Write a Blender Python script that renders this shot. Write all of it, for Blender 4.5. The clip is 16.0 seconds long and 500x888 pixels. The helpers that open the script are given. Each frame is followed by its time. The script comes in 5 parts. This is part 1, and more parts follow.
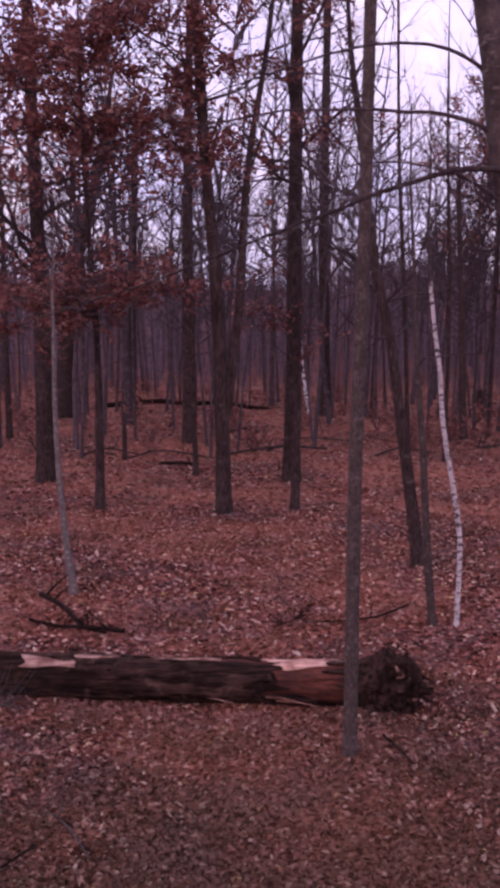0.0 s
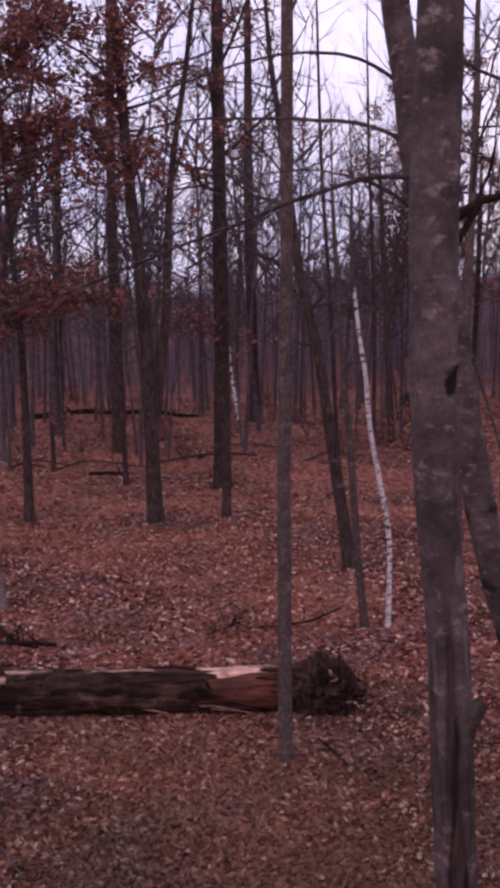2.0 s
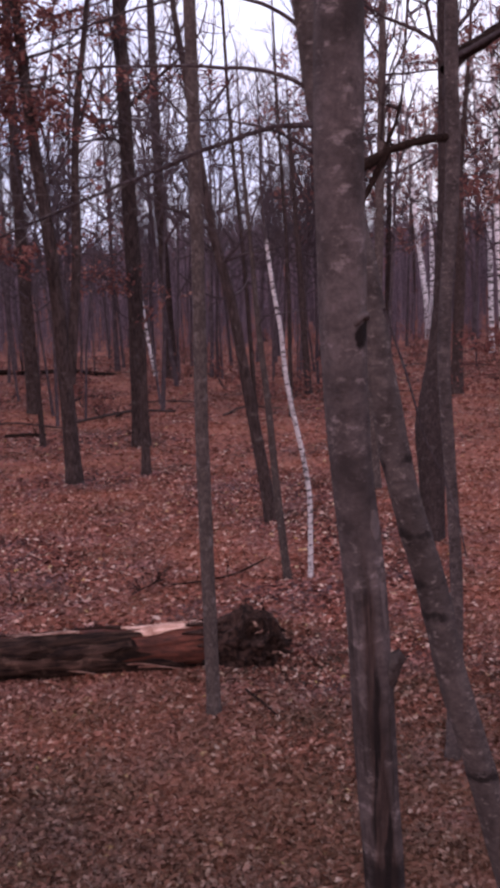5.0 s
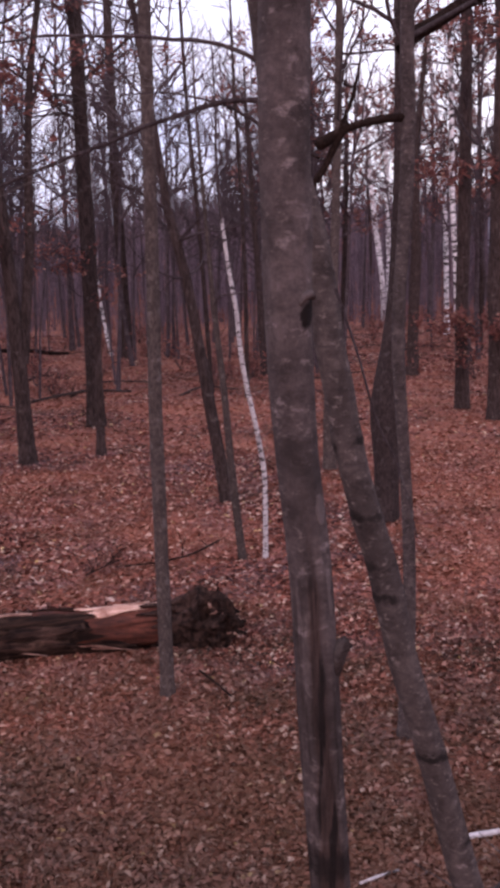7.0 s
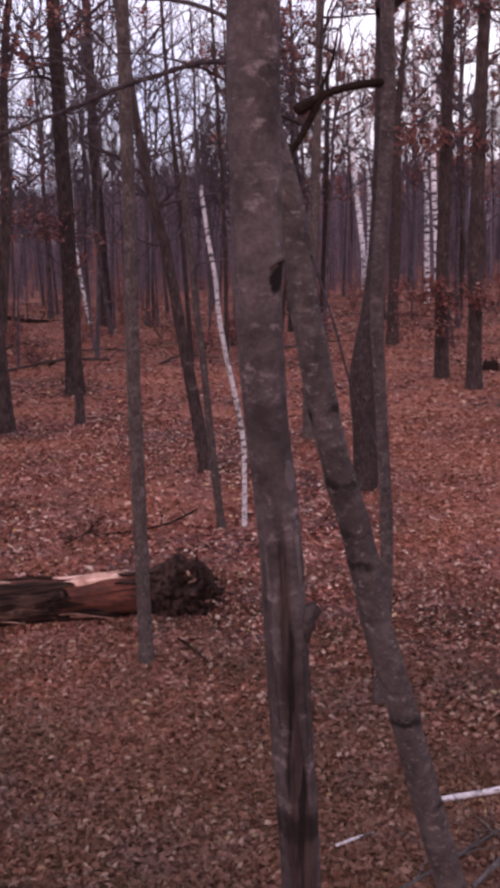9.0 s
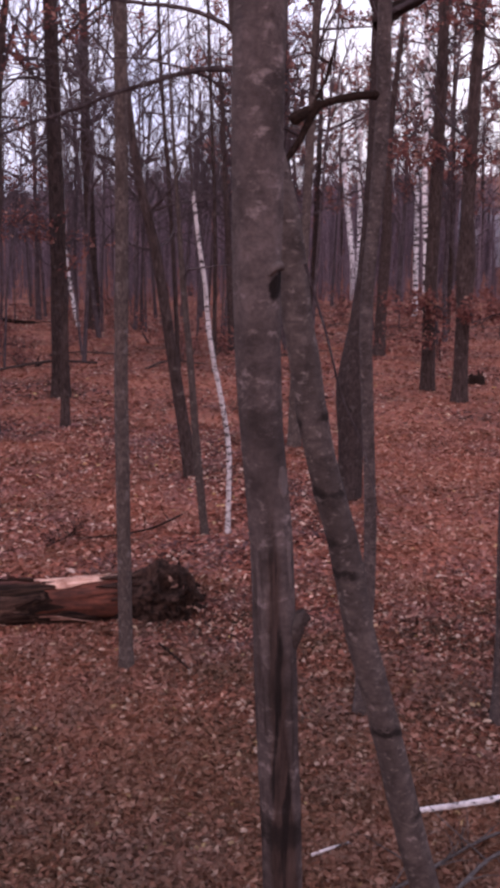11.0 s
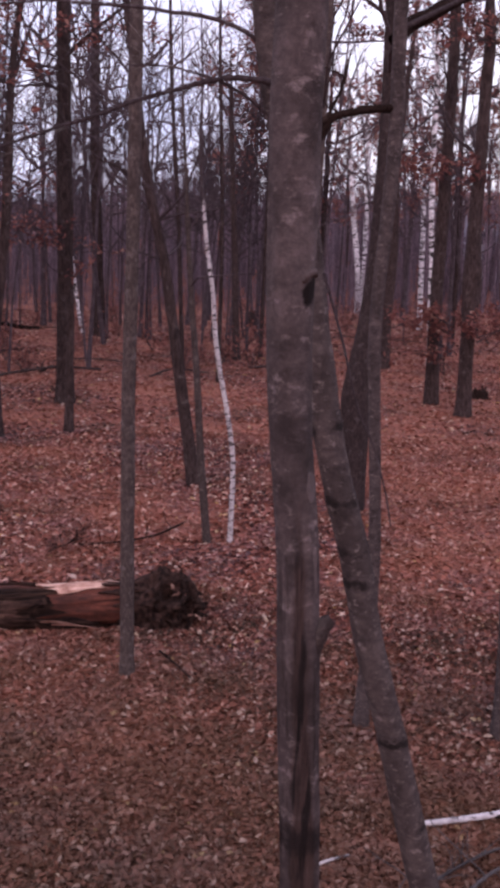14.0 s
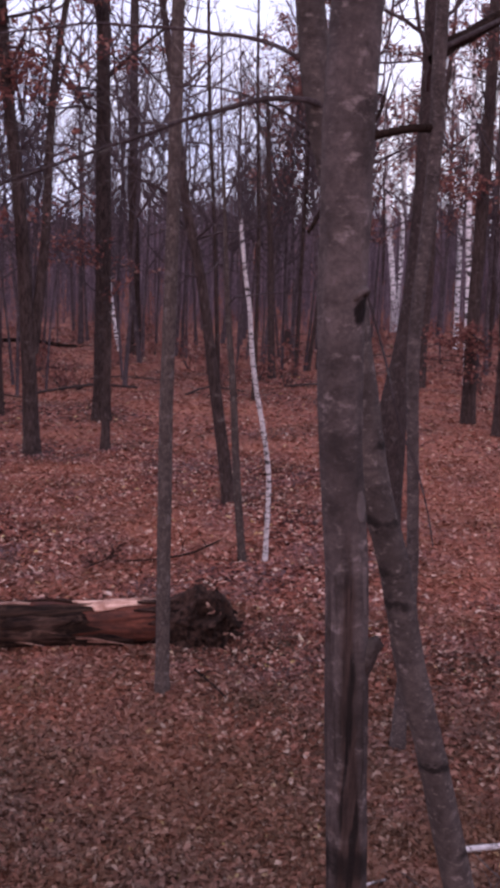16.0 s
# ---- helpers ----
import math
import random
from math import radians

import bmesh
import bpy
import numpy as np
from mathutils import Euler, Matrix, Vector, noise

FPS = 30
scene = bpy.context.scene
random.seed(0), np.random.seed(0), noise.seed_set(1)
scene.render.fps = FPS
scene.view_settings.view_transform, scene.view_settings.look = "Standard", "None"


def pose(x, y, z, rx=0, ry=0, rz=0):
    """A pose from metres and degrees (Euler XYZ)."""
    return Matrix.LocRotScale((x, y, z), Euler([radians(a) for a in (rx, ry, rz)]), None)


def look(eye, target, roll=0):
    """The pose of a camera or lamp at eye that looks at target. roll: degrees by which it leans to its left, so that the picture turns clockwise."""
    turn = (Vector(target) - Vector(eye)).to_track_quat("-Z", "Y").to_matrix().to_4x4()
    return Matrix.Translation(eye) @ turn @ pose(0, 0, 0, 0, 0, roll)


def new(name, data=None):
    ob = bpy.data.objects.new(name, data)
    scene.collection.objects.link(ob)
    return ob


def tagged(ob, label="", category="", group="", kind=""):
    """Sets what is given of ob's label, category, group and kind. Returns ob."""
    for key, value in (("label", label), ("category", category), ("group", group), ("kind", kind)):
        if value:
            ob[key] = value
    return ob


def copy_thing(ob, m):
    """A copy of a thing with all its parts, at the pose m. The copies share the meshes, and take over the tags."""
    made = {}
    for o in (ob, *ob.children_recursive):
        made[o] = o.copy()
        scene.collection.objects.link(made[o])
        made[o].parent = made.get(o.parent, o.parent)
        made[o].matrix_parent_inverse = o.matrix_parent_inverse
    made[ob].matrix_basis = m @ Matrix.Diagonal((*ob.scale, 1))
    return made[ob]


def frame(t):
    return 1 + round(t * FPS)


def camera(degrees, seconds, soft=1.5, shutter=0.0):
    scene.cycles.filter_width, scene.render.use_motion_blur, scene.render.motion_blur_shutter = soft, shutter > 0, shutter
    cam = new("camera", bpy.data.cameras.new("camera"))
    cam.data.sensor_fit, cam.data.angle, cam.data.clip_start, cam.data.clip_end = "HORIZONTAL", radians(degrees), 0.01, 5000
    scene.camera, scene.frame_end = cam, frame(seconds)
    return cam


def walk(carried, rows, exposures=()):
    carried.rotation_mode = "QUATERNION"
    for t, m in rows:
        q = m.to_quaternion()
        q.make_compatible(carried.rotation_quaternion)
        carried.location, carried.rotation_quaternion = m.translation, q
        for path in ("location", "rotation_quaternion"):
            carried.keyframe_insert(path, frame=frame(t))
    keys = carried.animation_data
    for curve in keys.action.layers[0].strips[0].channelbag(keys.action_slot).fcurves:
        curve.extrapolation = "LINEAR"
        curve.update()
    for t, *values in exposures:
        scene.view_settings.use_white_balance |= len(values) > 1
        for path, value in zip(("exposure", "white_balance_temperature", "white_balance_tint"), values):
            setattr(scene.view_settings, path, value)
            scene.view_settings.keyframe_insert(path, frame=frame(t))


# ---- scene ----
cam = camera(29.0, 16.0, soft=4.5)
PATH = [
    (0, (-0.01, 0.088, 4.756), (-0.008, 2.077, 4.542), 0.2),
    (0.5, (0.001, 0.095, 4.749), (0.026, 2.084, 4.538), -0.1),
    (1, (0.023, 0.111, 4.754), (0.113, 2.096, 4.53), -0.7),
    (1.5, (0.022, 0.084, 4.756), (0.15, 2.071, 4.568), -0.5),
    (2, (0.027, 0.092, 4.76), (0.171, 2.077, 4.56), -0.8),
    (2.5, (0.035, 0.104, 4.76), (0.177, 2.091, 4.579), -1.2),
    (3, (0.028, 0.078, 4.765), (0.193, 2.059, 4.552), -1.3),
    (3.5, (0.038, 0.121, 4.762), (0.233, 2.094, 4.495), -1.5),
    (4, (0.029, 0.115, 4.761), (0.241, 2.082, 4.469), -1.6),
    (4.5, (0.029, 0.125, 4.762), (0.277, 2.088, 4.471), -1.5),
    (5, (0.047, 0.132, 4.763), (0.353, 2.086, 4.466), -2.3),
    (7.5, (0.087, 0.187, 4.757), (0.494, 2.108, 4.381), -1.6),
    (8, (0.094, 0.183, 4.757), (0.517, 2.094, 4.347), -1.5),
    (8.5, (0.099, 0.185, 4.754), (0.522, 2.101, 4.368), -1.1),
    (9, (0.105, 0.188, 4.749), (0.532, 2.1, 4.345), -1.5),
    (11.5, (0.074, 0.184, 4.747), (0.529, 2.093, 4.361), 0.9),
    (12, (0.063, 0.19, 4.739), (0.496, 2.094, 4.307), 1.8),
    (12.5, (0.056, 0.195, 4.733), (0.492, 2.093, 4.274), 1.8),
    (13, (0.052, 0.197, 4.733), (0.525, 2.084, 4.272), 1.5),
    (13.5, (0.042, 0.191, 4.735), (0.528, 2.077, 4.277), 1.5),
    (14, (0.03, 0.187, 4.738), (0.488, 2.099, 4.369), 1.5),
    (14.5, (0.02, 0.191, 4.74), (0.42, 2.123, 4.411), 2.2),
    (15, (0.011, 0.197, 4.737), (0.417, 2.128, 4.412), 2.1),
    (15.5, (0.005, 0.191, 4.738), (0.412, 2.122, 4.413), 1.8),
    (16, (0.003, 0.2, 4.736), (0.392, 2.133, 4.403), 1.5),
]
walk(cam, [(t, look(eye, aim, roll)) for t, eye, aim, roll in PATH],
     exposures=[(0.0, -0.36, 7250, 77), (1.5, -0.37, 7300, 65), (3.5, -0.42, 7400, 55), (5.0, -0.13, 7250, 52), (9.0, -0.02, 7450, 52), (12.5, -0.05, 7350, 54), (14.5, -0.1, 7150, 52), (16.0, -0.09, 7050, 53)])

# ---- light: overcast late-autumn dusk ----
SUN_UP, SUN_TURN = radians(24), radians(205)
world = bpy.data.worlds.new("overcast_sky")
scene.world = world
world.use_nodes = True
wn, wl = world.node_tree.nodes, world.node_tree.links
wn.clear()
sky = wn.new("ShaderNodeTexSky")
sky.sky_type, sky.sun_disc = "NISHITA", False
sky.sun_elevation, sky.sun_rotation = SUN_UP, SUN_TURN
sky.dust_density, sky.air_density, sky.ozone_density = 4.0, 1.0, 2.0
cloud = wn.new("ShaderNodeMix")
cloud.data_type = "RGBA"
cloud.inputs["Factor"].default_value = 0.72
sky_place, puff, shade = wn.new("ShaderNodeTexCoord"), wn.new("ShaderNodeTexNoise"), wn.new("ShaderNodeValToRGB")
puff.inputs["Scale"].default_value, puff.inputs["Detail"].default_value, puff.inputs["Roughness"].default_value = 3.5, 5.0, 0.55
shade.color_ramp.elements[0].position, shade.color_ramp.elements[0].color = 0.38, (0.48, 0.69, 0.92, 1)
shade.color_ramp.elements[1].position, shade.color_ramp.elements[1].color = 0.62, (0.75, 0.95, 1.0, 1)
full = wn.new("ShaderNodeMix")
full.data_type, full.blend_type = "RGBA", "MULTIPLY"
full.inputs["Factor"].default_value, full.inputs["B"].default_value = 1.0, (16.5, 16.5, 16.5, 1)
wl.new(sky_place.outputs["Generated"], puff.inputs["Vector"])
wl.new(puff.outputs["Fac"], shade.inputs["Fac"])
wl.new(shade.outputs["Color"], full.inputs["A"])
wl.new(full.outputs["Result"], cloud.inputs["B"])
back = wn.new("ShaderNodeBackground")
back.inputs["Strength"].default_value = 0.128
out = wn.new("ShaderNodeOutputWorld")
wl.new(sky.outputs["Color"], cloud.inputs["A"])
wl.new(cloud.outputs["Result"], back.inputs["Color"])
wl.new(back.outputs["Background"], out.inputs["Surface"])
sun = new("sun", bpy.data.lights.new("sun", "SUN"))
sun.data.energy, sun.data.angle, sun.data.color = 0.5, radians(25), (1.0, 0.95, 0.9)
sun.matrix_world = look((0, 0, 0), (-math.sin(SUN_TURN) * math.cos(SUN_UP), -math.cos(SUN_TURN) * math.cos(SUN_UP), -math.sin(SUN_UP)))


# ---- materials ----
def shader(name, rough=0.9):
    m = bpy.data.materials.new(name)
    m.use_nodes = True
    n, l = m.node_tree.nodes, m.node_tree.links
    b = n["Principled BSDF"]
    b.inputs["Roughness"].default_value = rough
    b.inputs["Specular IOR Level"].default_value = 0.25
    return m, n, l, b


def coords(n, l, scale=(1, 1, 1)):
    c, mp = n.new("ShaderNodeTexCoord"), n.new("ShaderNodeMapping")
    mp.inputs["Scale"].default_value = scale
    l.new(c.outputs["Object"], mp.inputs["Vector"])
    return mp.outputs["Vector"]


def grain(n, l, vec, scale, detail=6.0, rough=0.6, lo=0.35, hi=0.65, out_lo=0.0, out_hi=1.0):
    t, r = n.new("ShaderNodeTexNoise"), n.new("ShaderNodeMapRange")
    t.inputs["Scale"].default_value, t.inputs["Detail"].default_value, t.inputs["Roughness"].default_value = scale, detail, rough
    for key, v in (("From Min", lo), ("From Max", hi), ("To Min", out_lo), ("To Max", out_hi)):
        r.inputs[key].default_value = v
    l.new(vec, t.inputs["Vector"])
    l.new(t.outputs["Fac"], r.inputs["Value"])
    return r.outputs["Result"]


def blend(n, l, fac, a, b):
    m = n.new("ShaderNodeMix")
    m.data_type = "RGBA"
    for key, v in (("Factor", fac), ("A", a), ("B", b)):
        if isinstance(v, (int, float)):
            m.inputs[key].default_value = v
        elif isinstance(v, tuple):
            m.inputs[key].default_value = (*v, 1)
        else:
            l.new(v, m.inputs[key])
    return m.outputs["Result"]


def relief(n, l, b, height, strength, distance):
    u = n.new("ShaderNodeBump")
    u.inputs["Strength"].default_value, u.inputs["Distance"].default_value = strength, distance
    l.new(height, u.inputs["Height"])
    l.new(u.outputs["Normal"], b.inputs["Normal"])


def bark(name, dark, light, lichen, amount, ridge, depth, streak=0.22, lying=False):
    """Bark: long upright furrows, blotches, patches of lichen. ridge: how many furrows to a metre; depth in metres."""
    m, n, l, b = shader(name, 0.92)
    b.inputs["Specular IOR Level"].default_value = 0.1
    long = coords(n, l, (streak, 1, 1) if lying else (1, 1, streak))
    even = coords(n, l)
    furrow = grain(n, l, long, ridge, 8, 0.65, 0.38, 0.62)
    blotch = grain(n, l, even, ridge * 0.14, 4, 0.6, 0.35, 0.65)
    patch = grain(n, l, even, ridge * 0.32, 5, 0.55, 0.62 - amount * 0.25, 0.70 - amount * 0.2)
    info = n.new("ShaderNodeObjectInfo")
    base = blend(n, l, furrow, dark, light)
    half = tuple(0.62 * v for v in dark)
    base = blend(n, l, blotch, base, blend(n, l, 0.55, base, half))
    base = blend(n, l, patch, base, blend(n, l, 0.6, base, lichen))
    hsv = n.new("ShaderNodeHueSaturation")
    val = n.new("ShaderNodeMapRange")
    val.inputs["To Min"].default_value, val.inputs["To Max"].default_value = 0.8, 1.2
    l.new(info.outputs["Random"], val.inputs["Value"])
    l.new(val.outputs["Result"], hsv.inputs["Value"])
    l.new(base, hsv.inputs["Color"])
    l.new(hsv.outputs["Color"], b.inputs["Base Color"])
    relief(n, l, b, furrow, 0.8, depth)
    return m


OAK_BARK = bark("furrowed_oak_bark", (0.028, 0.018, 0.017), (0.098, 0.066, 0.062), (0.13, 0.105, 0.1), 0.08, 20, 0.035)
MAPLE_BARK = bark("grey_maple_bark", (0.0598, 0.0425, 0.0389), (0.136, 0.1, 0.092), (0.184, 0.149, 0.142), 0.2, 38, 0.012, 0.5)


def calc(n, l, kind, a, c):
    m = n.new("ShaderNodeMath")
    m.operation = kind
    for k, v in enumerate((a, c)):
        if isinstance(v, (int, float)):
            m.inputs[k].default_value = v
        else:
            l.new(v, m.inputs[k])
    return m.outputs["Value"]


def ramp(n, l, value, lo, hi):
    """0 at lo, 1 at hi, smooth between."""
    r = n.new("ShaderNodeMapRange")
    r.interpolation_type = "SMOOTHSTEP"
    r.inputs["From Min"].default_value, r.inputs["From Max"].default_value = lo, hi
    l.new(value, r.inputs["Value"])
    return r.outputs["Result"]


def old_split(n, l, base, even):
    """Bare streaked wood in the healed split of the near trunk, narrow above and wide below, and two dark ringed scars."""
    c, sep = n.new("ShaderNodeTexCoord"), n.new("ShaderNodeSeparateXYZ")
    l.new(c.outputs["Object"], sep.inputs["Vector"])
    thin = coords(n, l, (1, 1, 0.07))
    wave = grain(n, l, coords(n, l, (1, 1, 0.3)), 22, 4, 0.6, 0.2, 0.8, -0.012, 0.012)
    rag = grain(n, l, even, 40, 5, 0.65, 0.2, 0.8, -0.02, 0.02)
    z = calc(n, l, "ADD", sep.outputs["Z"], rag)
    off = calc(n, l, "ADD", calc(n, l, "ADD", sep.outputs["X"], wave), calc(n, l, "MULTIPLY", sep.outputs["Z"], 0.054))
    off = calc(n, l, "ABSOLUTE", calc(n, l, "ADD", off, -0.106), 0)
    off = calc(n, l, "ADD", off, calc(n, l, "MULTIPLY", calc(n, l, "ADD", sep.outputs["Z"], -3.8), 0.02))
    front = ramp(n, l, sep.outputs["Y"], 0.0, -0.012)
    wound = calc(n, l, "MULTIPLY", calc(n, l, "MULTIPLY", ramp(n, l, off, 0.025, 0.012), front), calc(n, l, "MULTIPLY", ramp(n, l, z, 3.3, 3.46), ramp(n, l, z, 4.34, 4.12)))
    streak = grain(n, l, thin, 90, 6, 0.7, 0.38, 0.62)
    fissure = grain(n, l, thin, 52, 4, 0.6, 0.5, 0.42)
    wood = blend(n, l, streak, (0.012, 0.007, 0.006), (0.062, 0.037, 0.032))
    wood = blend(n, l, fissure, wood, (0.006, 0.004, 0.004))
    base = blend(n, l, calc(n, l, "MULTIPLY", wound, 0.9), base, wood)
    lips = calc(n, l, "MULTIPLY", calc(n, l, "MULTIPLY", ramp(n, l, off, 0.02, 0.03), ramp(n, l, off, 0.05, 0.034)), calc(n, l, "MULTIPLY", ramp(n, l, z, 3.3, 3.6), ramp(n, l, z, 4.3, 4.1)))
    base = blend(n, l, calc(n, l, "MULTIPLY", calc(n, l, "MULTIPLY", lips, fissure), 0.6), base, (0.014, 0.009, 0.008))
    ring = calc(n, l, "MULTIPLY", ramp(n, l, z, 3.84, 3.9), ramp(n, l, z, 3.99, 3.93))
    burnt = calc(n, l, "MULTIPLY", ramp(n, l, z, 3.52, 3.56), ramp(n, l, z, 3.62, 3.585))
    base = blend(n, l, calc(n, l, "MULTIPLY", ring, 0.4), base, (0.02, 0.013, 0.012))
    base = blend(n, l, calc(n, l, "MULTIPLY", burnt, 0.8), base, (0.01, 0.007, 0.007))
    move = n.new("ShaderNodeMapping")
    move.vector_type = "TEXTURE"
    move.inputs["Location"].default_value, move.inputs["Rotation"].default_value, move.inputs["Scale"].default_value = (-0.113, -0.032, 4.684), (0, radians(22), 0), (0.017, 0.03, 0.027)
    size = n.new("ShaderNodeVectorMath")
    size.operation = "LENGTH"
    l.new(c.outputs["Object"], move.inputs["Vector"])
    l.new(move.outputs["Vector"], size.inputs[0])
    hole = calc(n, l, "ADD", size.outputs["Value"], grain(n, l, even, 60, 4, 0.6, 0.2, 0.8, -0.35, 0.35))
    return blend(n, l, calc(n, l, "MULTIPLY", ramp(n, l, hole, 1.15, 0.7), 0.95), base, (0.008, 0.005, 0.005))


def dark_rings(n, l, base, dark, even, heights):
    """Soft ragged dark scars round the stem, one at each height."""
    c, sep = n.new("ShaderNodeTexCoord"), n.new("ShaderNodeSeparateXYZ")
    l.new(c.outputs["Object"], sep.inputs["Vector"])
    rag = grain(n, l, even, 18, 5, 0.65, 0.2, 0.8, -0.045, 0.045)
    z = calc(n, l, "ADD", sep.outputs["Z"], rag)
    thick = grain(n, l, even, 8, 3, 0.5, 0.4, 0.56, 0.0, 0.92)
    for h in heights:
        gap = calc(n, l, "ABSOLUTE", calc(n, l, "ADD", z, -h), 0)
        base = blend(n, l, calc(n, l, "MULTIPLY", ramp(n, l, gap, 0.034, 0.008), thick), base, tuple(0.3 * v for v in dark))
    return base


def smooth_bark(name, dark, light, pale, split=False):
    """Smooth maple bark: dull blotches, dark cross stains, upright hair cracks and soft pale lichen flecks."""
    m, n, l, b = shader(name, 0.88)
    b.inputs["Specular IOR Level"].default_value = 0.1
    even = coords(n, l)
    flat = coords(n, l, (0.85, 0.85, 1.15))
    long = coords(n, l, (1, 1, 0.3))
    speck = grain(n, l, even, 120, 5, 0.75, 0.3, 0.7)
    band = grain(n, l, flat, 13, 8, 0.74, 0.38, 0.64)
    stain = grain(n, l, flat, 3.6, 5, 0.6, 0.46, 0.68)
    ring = grain(n, l, coords(n, l, (0.12, 0.12, 2.2)), 11, 4, 0.6, 0.6, 0.72)
    fleck = grain(n, l, coords(n, l, (0.7, 0.7, 1.2)), 24, 7, 0.72, 0.56, 0.68)
    crack = grain(n, l, long, 70, 6, 0.65, 0.3, 0.44)
    base = blend(n, l, band, dark, light)
    base = blend(n, l, speck, blend(n, l, 0.55, base, tuple(0.7 * v for v in dark)), base)
    base = blend(n, l, stain, base, blend(n, l, 0.55, base, tuple(0.6 * v for v in dark)))
    base = blend(n, l, ring, base, blend(n, l, 0.35, base, tuple(0.45 * v for v in dark)))
    base = blend(n, l, fleck, base, blend(n, l, 0.55, base, pale))
    base = blend(n, l, crack, blend(n, l, 0.35, base, tuple(0.45 * v for v in dark)), base)
    if split is True:
        base = old_split(n, l, base, even)
    elif split:
        base = dark_rings(n, l, base, dark, even, split)
    l.new(base, b.inputs["Base Color"])
    add = n.new("ShaderNodeMath")
    l.new(speck, add.inputs[0])
    l.new(crack, add.inputs[1])
    relief(n, l, b, add.outputs["Value"], 0.6, 0.003)
    return m


NEAR_BARK = smooth_bark("smooth_grey_bark_with_lichen", (0.0397, 0.029, 0.0283), (0.131, 0.0968, 0.0932), (0.32, 0.248, 0.236))
LEAN_BARK = smooth_bark("grey_bark_with_dark_rings", (0.0448, 0.0327, 0.0313), (0.138, 0.104, 0.0979), (0.32, 0.252, 0.236), (4.09, 3.76, 3.55, 3.4, 2.64, 2.2))
SPLIT_BARK = smooth_bark("split_grey_bark", (0.0461, 0.0339, 0.033), (0.148, 0.11, 0.107), (0.358, 0.281, 0.271), True)
PLATE_BARK = smooth_bark("pale_bark_plate", (0.1, 0.077, 0.076), (0.2, 0.158, 0.155), (0.3, 0.25, 0.245))
SCAR_BARK = bark("dark_scarred_bark", (0.026, 0.017, 0.016), (0.085, 0.06, 0.056), (0.11, 0.085, 0.08), 0.2, 55, 0.006, 1.2)
BOLE_BARK = bark("reddish_brown_bole_bark", (0.036, 0.024, 0.0235), (0.082, 0.057, 0.055), (0.12, 0.095, 0.093), 0.15, 26, 0.012, 0.4)
ROOT_WOOD = bark("brown_rotten_root_wood", (0.011, 0.006, 0.005), (0.085, 0.043, 0.034), (0.11, 0.062, 0.05), 0.1, 16, 0.02, 0.6)
PALE_BARK = bark("pale_sapling_bark", (0.1, 0.08, 0.076), (0.17, 0.14, 0.135), (0.26, 0.24, 0.23), 0.3, 50, 0.006, 0.5)
# Distance haze is put into this bark's colour: paler and purpler than near trunks.
HAZE_BARK = bark("haze_tinted_distant_bark", (0.15, 0.105, 0.128), (0.27, 0.198, 0.235), (0.3, 0.245, 0.27), 0.1, 14, 0.02)
_n, _l = HAZE_BARK.node_tree.nodes, HAZE_BARK.node_tree.links
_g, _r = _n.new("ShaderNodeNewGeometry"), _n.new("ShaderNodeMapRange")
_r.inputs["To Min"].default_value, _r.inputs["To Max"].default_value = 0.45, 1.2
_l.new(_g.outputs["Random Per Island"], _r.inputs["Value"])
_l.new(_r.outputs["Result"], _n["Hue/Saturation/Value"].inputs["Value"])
WOOD_BARK = bark("woodland_bark", (0.055, 0.04, 0.045), (0.135, 0.1, 0.11), (0.16, 0.135, 0.14), 0.2, 18, 0.02)
TWIG = bark("dark_twig_bark", (0.04, 0.028, 0.03), (0.09, 0.066, 0.07), (0.13, 0.12, 0.12), 0.15, 70, 0.002)
DEAD = bark("rotten_dark_wood", (0.012, 0.007, 0.006), (0.04, 0.023, 0.019), (0.055, 0.036, 0.03), 0.05, 34, 0.012, 0.5)
DEAD.node_tree.nodes["Principled BSDF"].inputs["Specular IOR Level"].default_value = 0.05


def birch_bark(name, size=8, spots=0.54, white=(0.52, 0.47, 0.475), grey=(0.28, 0.24, 0.24)):
    m, n, l, b = shader(name, 0.7)
    flat = coords(n, l, (1, 1, 2.6))
    even = coords(n, l)
    dash = grain(n, l, flat, size, 4, 0.7, spots, spots + 0.04)
    stain = grain(n, l, even, 9, 4, 0.6, 0.42, 0.72)
    base = blend(n, l, stain, white, grey)
    base = blend(n, l, dash, base, (0.05, 0.04, 0.04))
    l.new(base, b.inputs["Base Color"])
    relief(n, l, b, dash, 0.4, 0.004)
    return m


BIRCH = birch_bark("white_birch_bark")
SPOTTED_BIRCH = birch_bark("spotted_birch_bark", 2.6, 0.5, (0.84, 0.81, 0.83), (0.62, 0.58, 0.6))


def olive_stretch(n, l, base):
    """A darker olive-brown stretch of ground round (0.5, 4), with a ragged edge."""
    c, d, add = n.new("ShaderNodeTexCoord"), n.new("ShaderNodeVectorMath"), n.new("ShaderNodeMath")
    d.operation, d.inputs[1].default_value = "DISTANCE", (0.5, 4.0, 0.0)
    l.new(c.outputs["Object"], d.inputs[0])
    edge = grain(n, l, c.outputs["Object"], 0.9, 5, 0.65, 0.3, 0.7, -2.6, 2.6)
    l.new(d.outputs["Value"], add.inputs[0])
    l.new(edge, add.inputs[1])
    r = n.new("ShaderNodeMapRange")
    for key, v in (("From Min", 4.5), ("From Max", 10.5), ("To Min", 0.58), ("To Max", 0.0)):
        r.inputs[key].default_value = v
    l.new(add.outputs["Value"], r.inputs["Value"])
    return blend(n, l, r.outputs["Result"], base, (0.064, 0.044, 0.027))


